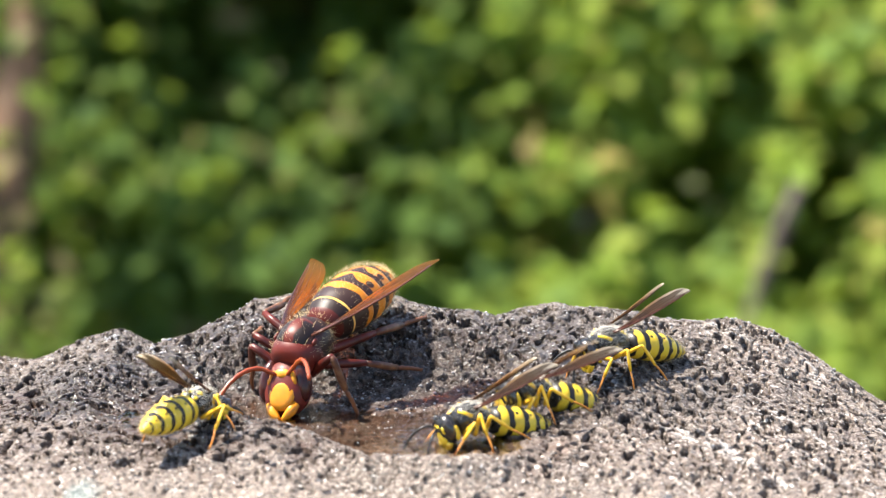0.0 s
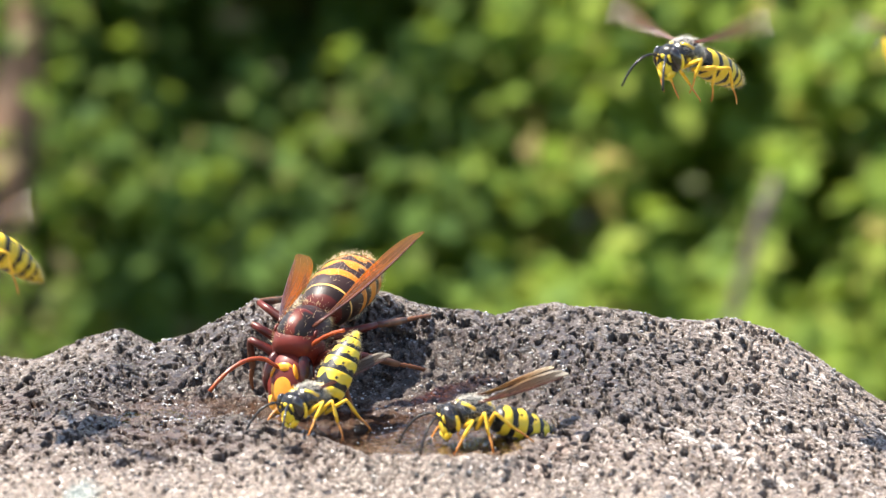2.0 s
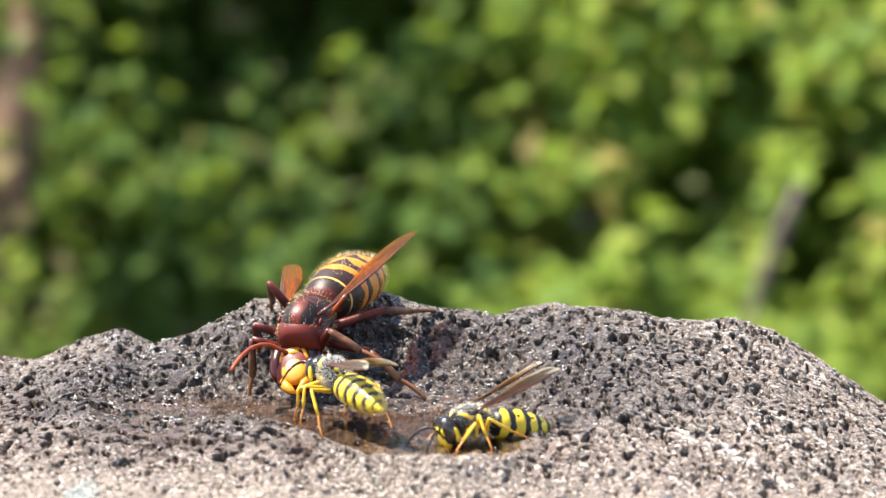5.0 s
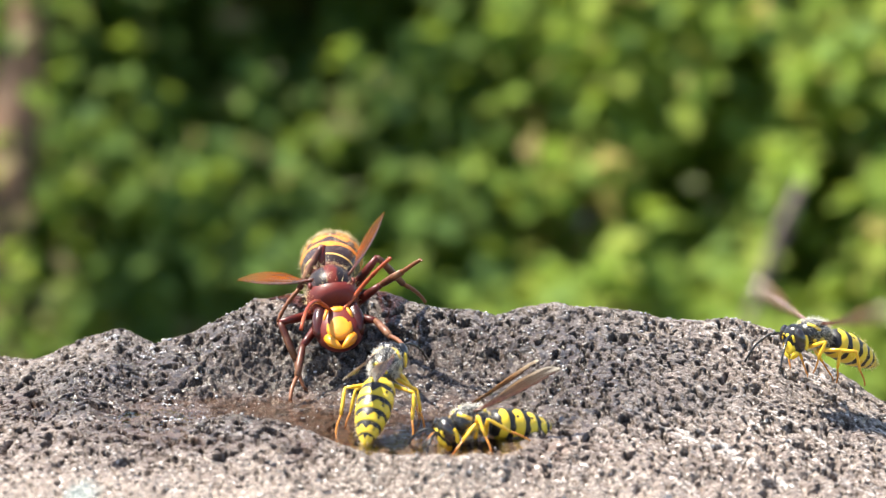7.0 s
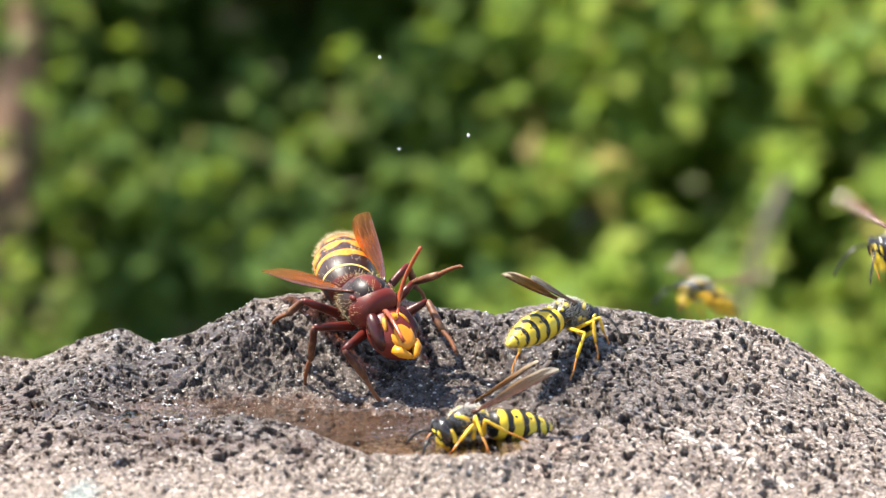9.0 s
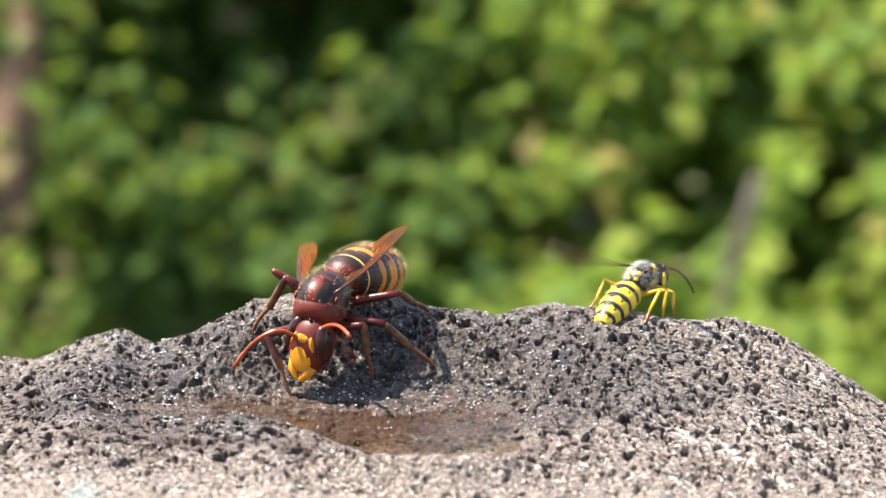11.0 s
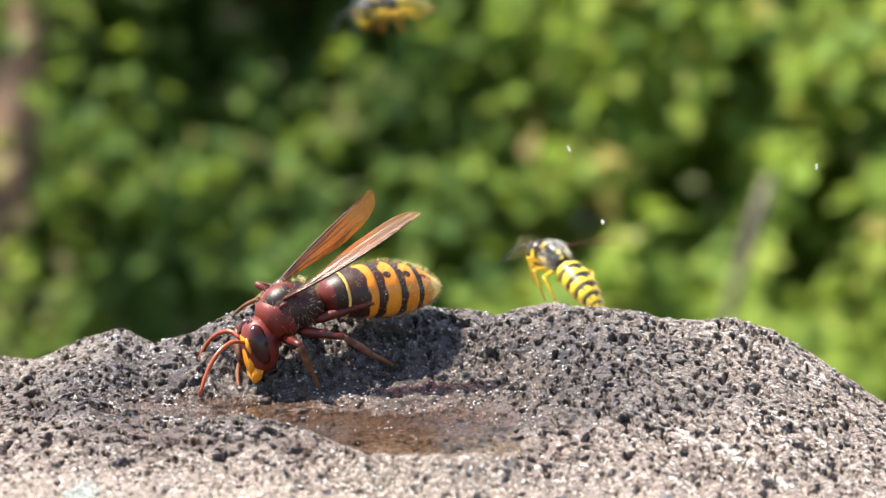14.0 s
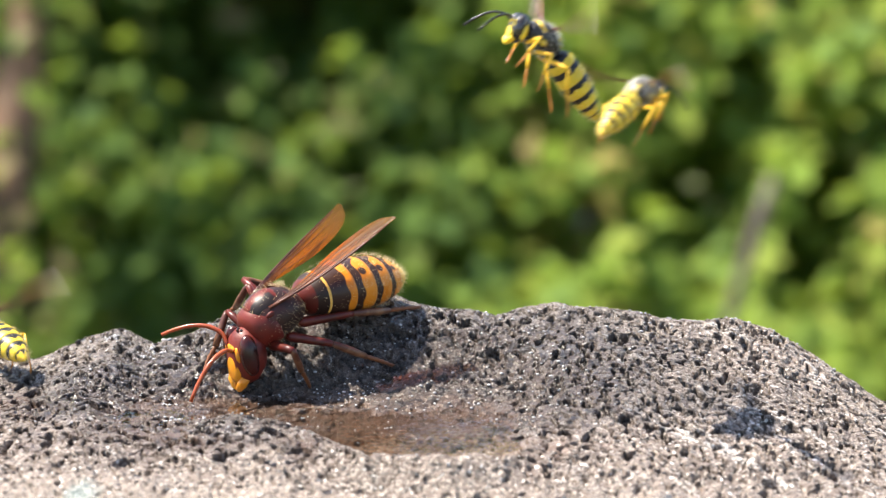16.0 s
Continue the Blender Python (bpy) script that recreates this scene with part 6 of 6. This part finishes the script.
DROP_ROWS = [
    [(0, 26.87, 60, -30), (0.33, 26.87, 60, -30), (0.4, 7.43, 13.12, -13.07), (0.5, 4.29, 13.12, 17.98), (0.6, 1.26, 13.12, 47.94), (1.1, 3.78, 73.12, -740), (16, 3.78, 73.12, -740)],
    [(0, -24.91, 60, -30), (0.36, -24.91, 60, -30), (0.43, 12.11, -4.87, 14.14), (0.5, 31.86, -4.87, 34.41), (0.57, 51.13, -4.87, 54.18), (1.07, 153.39, 55.13, -740), (16, 153.39, 55.13, -740)],
    [(0, 14.16, 60, -30), (0.35, 14.16, 60, -30), (0.42, 9.79, 10.71, 9.61), (0.5, 30.71, 10.71, 31.06), (0.58, 51.11, 10.71, 51.97), (1.08, 153.33, 70.71, -740), (16, 153.33, 70.71, -740)],
    [(0, -11.51, 60, -30), (0.36, -11.51, 60, -30), (0.43, -3.66, 7.39, -7.28), (0.5, 13.41, 7.39, 17.74), (0.57, 29.98, 7.39, 42.04), (1.07, 89.94, 67.39, -740), (16, 89.94, 67.39, -740)],
    [(0, 6.41, 60, -30), (0.37, 6.41, 60, -30), (0.44, -3.94, 6.12, -4.76), (0.5, 15.71, 6.12, 17.96), (0.56, 34.84, 6.12, 40.08), (1.06, 104.52, 66.12, -740), (16, 104.52, 66.12, -740)],
    [(0, -20.5, 60, -30), (0.35, -20.5, 60, -30), (0.42, -5.74, 5.62, -9.91), (0.5, 11.28, 5.62, 15.04), (0.58, 27.81, 5.62, 39.28), (1.08, 83.43, 65.62, -740), (16, 83.43, 65.62, -740)],
    [(0, -6.39, 60, -30), (0.29, -6.39, 60, -30), (0.36, -0, 2.61, 2.88), (0.5, 24.26, 2.61, 19.45), (0.64, 48.04, 2.61, 35.69), (1.14, 144.12, 62.61, -740), (16, 144.12, 62.61, -740)],
    [(0, 29.69, 60, -30), (0.25, 29.69, 60, -30), (0.32, -5.94, 8.46, -0.77), (0.5, 20.35, 8.46, 13.8), (0.68, 46.19, 8.46, 28.13), (1.18, 138.57, 68.46, -740), (16, 138.57, 68.46, -740)],
    [(0, 2.65, 60, -30), (0.58, 2.65, 60, -30), (0.65, -23.54, 12.99, 37.09), (1, -2.63, 12.99, 34.99), (1.35, 18.33, 12.99, 32.88), (1.85, 54.99, 72.99, -740), (16, 54.99, 72.99, -740)],
    [(0, -13.91, 60, -30), (0.58, -13.91, 60, -30), (0.65, 1.58, 2.9, 13.96), (1, 27.96, 2.9, 26.35), (1.35, 53.94, 2.9, 38.56), (1.85, 161.82, 62.9, -740), (16, 161.82, 62.9, -740)],
    [(0, -28.35, 60, -30), (0.65, -28.35, 60, -30), (0.72, 28.19, -5.28, 55.61), (1, 30.26, -5.28, 27.65), (1.28, 32.4, -5.28, -1.32), (1.78, 97.2, 54.72, -740), (16, 97.2, 54.72, -740)],
    [(0, -10.89, 60, -30), (0.58, -10.89, 60, -30), (0.65, 13.21, 3.3, 19.51), (1, 17.36, 3.3, 13.26), (1.35, 21.55, 3.3, 6.97), (1.85, 64.65, 63.3, -740), (16, 64.65, 63.3, -740)],
    [(0, 23.51, 60, -30), (11.3, 23.51, 60, -30), (11.37, -35.43, 1.6, 52.79), (11.5, -10.86, 1.6, 38.55), (11.63, 14.16, 1.6, 24.06), (12.13, 42.48, 61.6, -740), (16, 42.48, 61.6, -740)],
    [(0, 3.63, 60, -30), (11.22, 3.63, 60, -30), (11.29, -31.06, 4.52, 41.52), (11.5, -3.73, 4.52, 31.94), (11.71, 23.92, 4.52, 22.26), (12.21, 71.76, 64.52, -740), (16, 71.76, 64.52, -740)],
    [(0, -28.57, 60, -30), (11.33, -28.57, 60, -30), (11.4, 6.18, -1.28, 4.85), (11.5, 18.62, -1.28, 31.11), (11.6, 30.68, -1.28, 56.56), (12.1, 92.04, 58.72, -740), (16, 92.04, 58.72, -740)],
    [(0, -21.8, 60, -30), (11.24, -21.8, 60, -30), (11.31, -10.84, 0.5, 44.36), (11.5, 12.84, 0.5, 28.15), (11.69, 37, 0.5, 11.62), (12.19, 111, 60.5, -740), (16, 111, 60.5, -740)],
    [(0, 29.92, 60, -30), (11.1, 29.92, 60, -30), (11.17, -20.19, 4.2, 39.73), (11.5, 6.47, 4.2, 28.23), (11.83, 33.51, 4.2, 16.56), (12.33, 100.53, 64.2, -740), (16, 100.53, 64.2, -740)],
    [(0, -19.09, 60, -30), (11.08, -19.09, 60, -30), (11.15, 1.69, 7.49, 43.16), (11.5, 20.33, 7.49, 24.56), (11.85, 39.39, 7.49, 5.53), (12.35, 118.17, 67.49, -740), (16, 118.17, 67.49, -740)],
    [(0, 17.81, 60, -30), (11.34, 17.81, 60, -30), (11.41, 6.46, 11.87, 46.38), (11.5, 24.97, 11.87, 22.75), (11.59, 44.02, 11.87, -1.55), (12.09, 132.06, 71.87, -740), (16, 132.06, 71.87, -740)],
    [(0, 24.4, 60, -30), (11.38, 24.4, 60, -30), (11.45, 8.15, 8.69, 15.21), (11.5, 36.25, 8.69, 24.74), (11.55, 64.04, 8.69, 34.16), (12.05, 192.12, 68.69, -740), (16, 192.12, 68.69, -740)],
    [(0, 17.38, 60, -30), (11.3, 17.38, 60, -30), (11.37, 22.78, 9.26, -3.98), (11.5, 40.59, 9.26, 20.32), (11.63, 57.9, 9.26, 43.94), (12.13, 173.7, 69.26, -740), (16, 173.7, 69.26, -740)],
    [(0, 28.86, 60, -30), (11.08, 28.86, 60, -30), (11.15, 24.85, 1.08, 17.65), (11.5, 37.05, 1.08, 17.65), (11.85, 49.24, 1.08, 17.65), (12.35, 147.72, 61.08, -740), (16, 147.72, 61.08, -740)],
    [(0, -20.33, 60, -30), (11.29, -20.33, 60, -30), (11.36, 34.16, 13.24, 51.33), (11.5, 34.77, 13.24, 21.33), (11.64, 35.39, 13.24, -9.77), (12.14, 106.17, 73.24, -740), (16, 106.17, 73.24, -740)],
    [(0, 12.91, 60, -30), (11.3, 12.91, 60, -30), (11.38, 9.15, 9.08, 46.6), (11.5, 27.12, 9.08, 22.88), (11.62, 45.61, 9.08, -1.53), (12.12, 136.83, 69.08, -740), (16, 136.83, 69.08, -740)],
    [(0, 1.82, 60, -30), (11.31, 1.82, 60, -30), (11.38, 18.2, 3.23, 50.46), (11.5, 29.2, 3.23, 23.48), (11.62, 40.57, 3.23, -4.4), (12.12, 121.71, 63.23, -740), (16, 121.71, 63.23, -740)],
    [(0, 25.49, 60, -30), (11.14, 25.49, 60, -30), (11.21, 14.93, 3.8, 18.04), (11.5, 40.44, 3.8, 31.92), (11.79, 65.54, 3.8, 45.56), (12.29, 196.62, 63.8, -740), (16, 196.62, 63.8, -740)],
    [(0, 19.89, 60, -30), (11.88, 19.89, 60, -30), (11.95, -34.93, 4.02, 37.7), (12, -7.52, 4.02, 28.37), (12.05, 20.21, 4.02, 18.94), (12.55, 60.63, 64.02, -740), (16, 60.63, 64.02, -740)],
    [(0, 22.97, 60, -30), (11.84, 22.97, 60, -30), (11.91, 9.79, 1.08, 10.82), (12, 15.24, 1.08, 39.46), (12.09, 20.51, 1.08, 67.14), (12.59, 61.53, 61.08, -740), (16, 61.53, 61.08, -740)],
    [(0, -2.34, 60, -30), (11.58, -2.34, 60, -30), (11.65, -12.55, 11.99, 38.68), (12, -2.14, 11.99, 36.59), (12.35, 8.29, 11.99, 34.5), (12.85, 24.87, 71.99, -740), (16, 24.87, 71.99, -740)],
    [(0, 25.22, 60, -30), (11.58, 25.22, 60, -30), (11.65, 22.51, 5.35, 43.23), (12, 20.71, 5.35, 24.76), (12.35, 18.87, 5.35, 5.87), (12.85, 56.61, 65.35, -740), (16, 56.61, 65.35, -740)],
    [(0, -0.8, 60, -30), (11.85, -0.8, 60, -30), (11.92, 11.78, 8.48, 18.46), (12, 41.54, 8.48, 18.46), (12.08, 71.29, 8.48, 18.46), (12.58, 213.87, 68.48, -740), (16, 213.87, 68.48, -740)],
    [(0, -10.52, 60, -30), (11.58, -10.52, 60, -30), (11.65, 9.6, -1.56, 37.9), (12, 11.64, -1.56, 31.89), (12.35, 13.68, -1.56, 25.84), (12.85, 41.04, 58.44, -740), (16, 41.04, 58.44, -740)],
    [(0, -20.04, 60, -30), (11.78, -20.04, 60, -30), (11.85, 1.23, 7.99, 10.65), (12, 23.36, 7.99, 30.5), (12.15, 44.98, 7.99, 49.9), (12.65, 134.94, 67.99, -740), (16, 134.94, 67.99, -740)],
    [(0, -13.91, 60, -30), (11.58, -13.91, 60, -30), (11.65, 15.63, 12.16, 41.23), (12, 30.42, 12.16, 28.65), (12.35, 45.43, 12.16, 15.88), (12.85, 136.29, 72.16, -740), (16, 136.29, 72.16, -740)],
    [(0, -11.43, 60, -30), (11.58, -11.43, 60, -30), (11.65, 28.65, 12.23, 31.11), (12, 32.84, 12.23, 31.11), (12.35, 37.02, 12.23, 31.11), (12.85, 111.06, 72.23, -740), (16, 111.06, 72.23, -740)],
    [(0, 12.37, 60, -30), (11.58, 12.37, 60, -30), (11.65, 6.98, 13.15, 25.72), (12, 19.55, 13.15, 32.08), (12.35, 32.02, 13.15, 38.39), (12.85, 96.06, 73.15, -740), (16, 96.06, 73.15, -740)],
    [(0, 1.06, 60, -30), (12.36, 1.06, 60, -30), (12.43, -49.26, 4.08, 52.21), (12.5, -23.08, 4.08, 40.73), (12.57, 3.46, 4.08, 29.09), (13.07, 10.38, 64.08, -740), (16, 10.38, 64.08, -740)],
    [(0, 5.28, 60, -30), (12.34, 5.28, 60, -30), (12.41, -55.08, 7.03, 43.7), (12.5, -27.51, 7.03, 34.58), (12.59, 0.37, 7.03, 25.37), (13.09, 1.11, 67.03, -740), (16, 1.11, 67.03, -740)],
    [(0, -17.53, 60, -30), (12.26, -17.53, 60, -30), (12.33, -28.99, 0.24, 46.21), (12.5, -3.38, 0.24, 33.8), (12.67, 22.62, 0.24, 21.2), (13.17, 67.86, 60.24, -740), (16, 67.86, 60.24, -740)],
    [(0, 26.05, 60, -30), (12.27, 26.05, 60, -30), (12.34, -23.99, 4.24, 53.06), (12.5, 0.06, 4.24, 37.29), (12.66, 24.57, 4.24, 21.21), (13.16, 73.71, 64.24, -740), (16, 73.71, 64.24, -740)],
    [(0, -25.48, 60, -30), (12.14, -25.48, 60, -30), (12.21, -15.4, 6.47, 60.94), (12.5, -1.87, 6.47, 35.41), (12.79, 12.08, 6.47, 9.08), (13.29, 36.24, 66.47, -740), (16, 36.24, 66.47, -740)],
    [(0, 13.56, 60, -30), (12.29, 13.56, 60, -30), (12.36, 4.22, 10.41, 0.05), (12.5, 23.95, 10.41, 22.98), (12.64, 43.17, 10.41, 45.3), (13.14, 129.51, 70.41, -740), (16, 129.51, 70.41, -740)],
    [(0, -18.52, 60, -30), (12.08, -18.52, 60, -30), (12.15, 13.5, 12.15, 17.9), (12.5, 38.81, 12.15, 17.9), (12.85, 64.12, 12.15, 17.9), (13.35, 192.36, 72.15, -740), (16, 192.36, 72.15, -740)],
    [(0, -26.47, 60, -30), (12.12, -26.47, 60, -30), (12.19, 10.09, 8.9, 54.3), (12.5, 24.94, 8.9, 28.78), (12.81, 40.25, 8.9, 2.46), (13.31, 120.75, 68.9, -740), (16, 120.75, 68.9, -740)],
    [(0, -13.61, 60, -30), (12.13, -13.61, 60, -30), (12.2, 6.34, 7.06, 11.95), (12.5, 29.58, 7.06, 30.21), (12.8, 52.33, 7.06, 48.08), (13.3, 156.99, 67.06, -740), (16, 156.99, 67.06, -740)],
    [(0, 22.53, 60, -30), (12.11, 22.53, 60, -30), (12.18, 2.55, -1.47, 14.98), (12.5, 9.81, -1.47, 42.84), (12.82, 16.82, -1.47, 69.77), (13.32, 50.46, 58.53, -740), (16, 50.46, 58.53, -740)],
    [(0, 1.34, 60, -30), (12.08, 1.34, 60, -30), (12.15, -4.95, -3.87, 40.57), (12.5, 10.81, -3.87, 40.57), (12.85, 26.56, -3.87, 40.57), (13.35, 79.68, 56.13, -740), (16, 79.68, 56.13, -740)],
    [(0, -15.31, 60, -30), (12.08, -15.31, 60, -30), (12.15, 21.71, 11.08, 38.71), (12.5, 34.17, 11.08, 38.71), (12.85, 46.62, 11.08, 38.71), (13.35, 139.86, 71.08, -740), (16, 139.86, 71.08, -740)],
    [(0, 22.83, 60, -30), (12.36, 22.83, 60, -30), (12.43, -21.21, -1.79, 30.06), (12.5, 6.65, -1.79, 23.68), (12.57, 34.72, -1.79, 17.24), (13.07, 104.16, 58.21, -740), (16, 104.16, 58.21, -740)],
    [(0, 13.02, 60, -30), (12.08, 13.02, 60, -30), (12.15, -27.8, 2.46, 39.96), (12.5, -9.71, 2.46, 33.89), (12.85, 8.52, 2.46, 27.76), (13.35, 25.56, 62.46, -740), (16, 25.56, 62.46, -740)],
    [(0, -8.26, 60, -30), (12.81, -8.26, 60, -30), (12.88, 5.06, -5.36, 66.02), (13, 8.46, -5.36, 38.59), (13.12, 11.99, -5.36, 10.18), (13.62, 35.97, 54.64, -740), (16, 35.97, 54.64, -740)],
    [(0, 10.37, 60, -30), (12.58, 10.37, 60, -30), (12.65, -3.31, -2.56, 51.47), (13, 2.61, -2.56, 37.67), (13.35, 8.63, -2.56, 23.62), (13.85, 25.89, 57.44, -740), (16, 25.89, 57.44, -740)],
    [(0, 27.27, 60, -30), (12.58, 27.27, 60, -30), (12.65, 17.41, -4.34, 46.67), (13, 21.43, -4.34, 38.82), (13.35, 25.49, -4.34, 30.88), (13.85, 76.47, 55.66, -740), (16, 76.47, 55.66, -740)],
    [(0, 13.77, 60, -30), (12.58, 13.77, 60, -30), (12.65, -2.64, -5.49, -1.2), (13, 9.31, -5.49, 17.19), (13.35, 21, -5.49, 35.16), (13.85, 63, 54.51, -740), (16, 63, 54.51, -740)],
    [(0, -14.66, 60, -30), (12.58, -14.66, 60, -30), (12.65, 7.78, -5.58, 27.12), (13, 15.59, -5.58, 37.03), (13.35, 23.29, -5.58, 46.82), (13.85, 69.87, 54.42, -740), (16, 69.87, 54.42, -740)],
    [(0, -20.57, 60, -30), (12.58, -20.57, 60, -30), (12.65, 37.4, 10.27, 35.58), (13, 41.6, 10.27, 33.5), (13.35, 45.81, 10.27, 31.41), (13.85, 137.43, 70.27, -740), (16, 137.43, 70.27, -740)],
    [(0, 11.49, 60, -30), (12.58, 11.49, 60, -30), (12.65, 0.45, -2.33, 36.39), (13, 0.46, -2.33, 24.34), (13.35, 0.46, -2.33, 12.1), (13.85, 1.38, 57.67, -740), (16, 1.38, 57.67, -740)],
    [(0, -27.41, 60, -30), (12.58, -27.41, 60, -30), (12.65, -38.21, 1.71, 33.45), (13, -32.16, 1.71, 33.45), (13.35, -26.11, 1.71, 33.45), (13.85, -78.33, 61.71, -740), (16, -78.33, 61.71, -740)],
    [(0, -20.91, 60, -30), (13.08, -20.91, 60, -30), (13.15, -25.45, 13.8, 38.14), (13.5, -10.85, 13.8, 27.58), (13.85, 3.94, 13.8, 16.88), (14.35, 11.82, 73.8, -740), (16, 11.82, 73.8, -740)],
    [(0, -9.35, 60, -30), (13.08, -9.35, 60, -30), (13.15, 15.54, -5.27, 31.91), (13.5, 19.48, -5.27, 31.91), (13.85, 23.42, -5.27, 31.91), (14.35, 70.26, 54.73, -740), (16, 70.26, 54.73, -740)],
    [(0, 14.55, 60, -30), (13.08, 14.55, 60, -30), (13.15, 36.93, 6.3, 47.21), (13.5, 41.15, 6.3, 41.11), (13.85, 45.4, 6.3, 34.96), (14.35, 136.2, 66.3, -740), (16, 136.2, 66.3, -740)],
    [(0, -9.77, 60, -30), (13.08, -9.77, 60, -30), (13.15, 11.12, -3.74, 28.63), (13.5, 13.15, -3.74, 22.6), (13.85, 15.2, -3.74, 16.52), (14.35, 45.6, 56.26, -740), (16, 45.6, 56.26, -740)],
    [(0, -3.08, 60, -30), (13.08, -3.08, 60, -30), (13.15, -51.2, -5.38, 12.88), (13.5, -33.18, -5.38, 16.94), (13.85, -15.24, -5.38, 20.97), (14.35, -45.72, 54.62, -740), (16, -45.72, 54.62, -740)],
    [(0, 14.4, 60, -30), (13.08, 14.4, 60, -30), (13.15, 32.54, 9.32, 20.73), (13.5, 34.5, 9.32, 27.05), (13.85, 36.44, 9.32, 33.31), (14.35, 109.32, 69.32, -740), (16, 109.32, 69.32, -740)],
    [(0, 15.34, 60, -30), (13.58, 15.34, 60, -30), (13.65, 7.01, 12.04, 41.12), (14, 13.37, 12.04, 26.43), (14.35, 19.83, 12.04, 11.48), (14.85, 59.49, 72.04, -740), (16, 59.49, 72.04, -740)],
    [(0, 12.32, 60, -30), (13.58, 12.32, 60, -30), (13.65, 39.22, 11.25, 39.29), (14, 39.56, 11.25, 24.6), (14.35, 39.91, 11.25, 9.66), (14.85, 119.73, 71.25, -740), (16, 119.73, 71.25, -740)],
    [(0, -16.47, 60, -30), (13.58, -16.47, 60, -30), (13.65, 16.44, 3.46, 30.26), (14, 16.54, 3.46, 19.96), (14.35, 16.65, 3.46, 9.52), (14.85, 49.95, 63.46, -740), (16, 49.95, 63.46, -740)],
    [(0, -11.02, 60, -30), (15.08, -11.02, 60, -30), (15.15, -38.92, 7.22, 49.46), (15.5, -29.06, 7.22, 31.02), (15.85, -18.97, 7.22, 12.15), (15.98, -56.91, 67.22, -740), (16, -56.91, 67.22, -740)],
    [(0, -3.13, 60, -30), (8.58, -3.13, 60, -30), (8.65, -6.39, -3.96, 32.65), (9, -4.42, -3.96, 28.66), (9.35, -2.44, -3.96, 24.65), (9.85, -7.32, 56.04, -740), (16, -7.32, 56.04, -740)],
    [(0, -22.35, 60, -30), (8.58, -22.35, 60, -30), (8.65, -8.72, 11.5, 40.39), (9, -6.66, 11.5, 36.23), (9.35, -4.59, 11.5, 32.04), (9.85, -13.77, 71.5, -740), (16, -13.77, 71.5, -740)],
    [(0, -6.42, 60, -30), (8.58, -6.42, 60, -30), (8.65, 2.63, 5.7, 34.91), (9, 2.64, 5.7, 28.73), (9.35, 2.65, 5.7, 22.5), (9.85, 7.95, 65.7, -740), (16, 7.95, 65.7, -740)],
]
STEM_SWAY = [(0, 0), (0.5, 0), (1.0, -0.5), (1.5, -2.4), (2, -2.6), (3.5, -2.4), (4.0, 0), (7.0, 0.2), (7.5, -1), (8, -2.2), (9, -1.6), (11.5, -5), (12, -4), (13, -3.2), (14, -3.3), (16, -2.9)]


make = random.Random(21)
drops = [build_drop(make.uniform(0.10, 0.24)) for _ in DROP_ROWS]


def motions():
    animate(hornet, HORNET, HORNET_ROWS, HORNET_WINGS, HORNET_BEND, HORNET_NOD, 0, HORNET_FEET, HORNET_FEELERS)
    for n, (ob, rows, bend, nod) in enumerate(zip(wasps, WASP_ROWS, WASP_BEND, WASP_NOD)):
        animate(ob, WASP, rows, (), bend, nod, n)
    for ob, rows in zip(drops, DROP_ROWS):
        walk(ob, [(r[0], pose(r[1] * MM, r[2] * MM, r[3] * MM + BASE)) for r in rows])
    walk(stem, [(t, pose(0.202, 2.20, 0.0, 0, a, 0)) for t, a in STEM_SWAY])


motions()
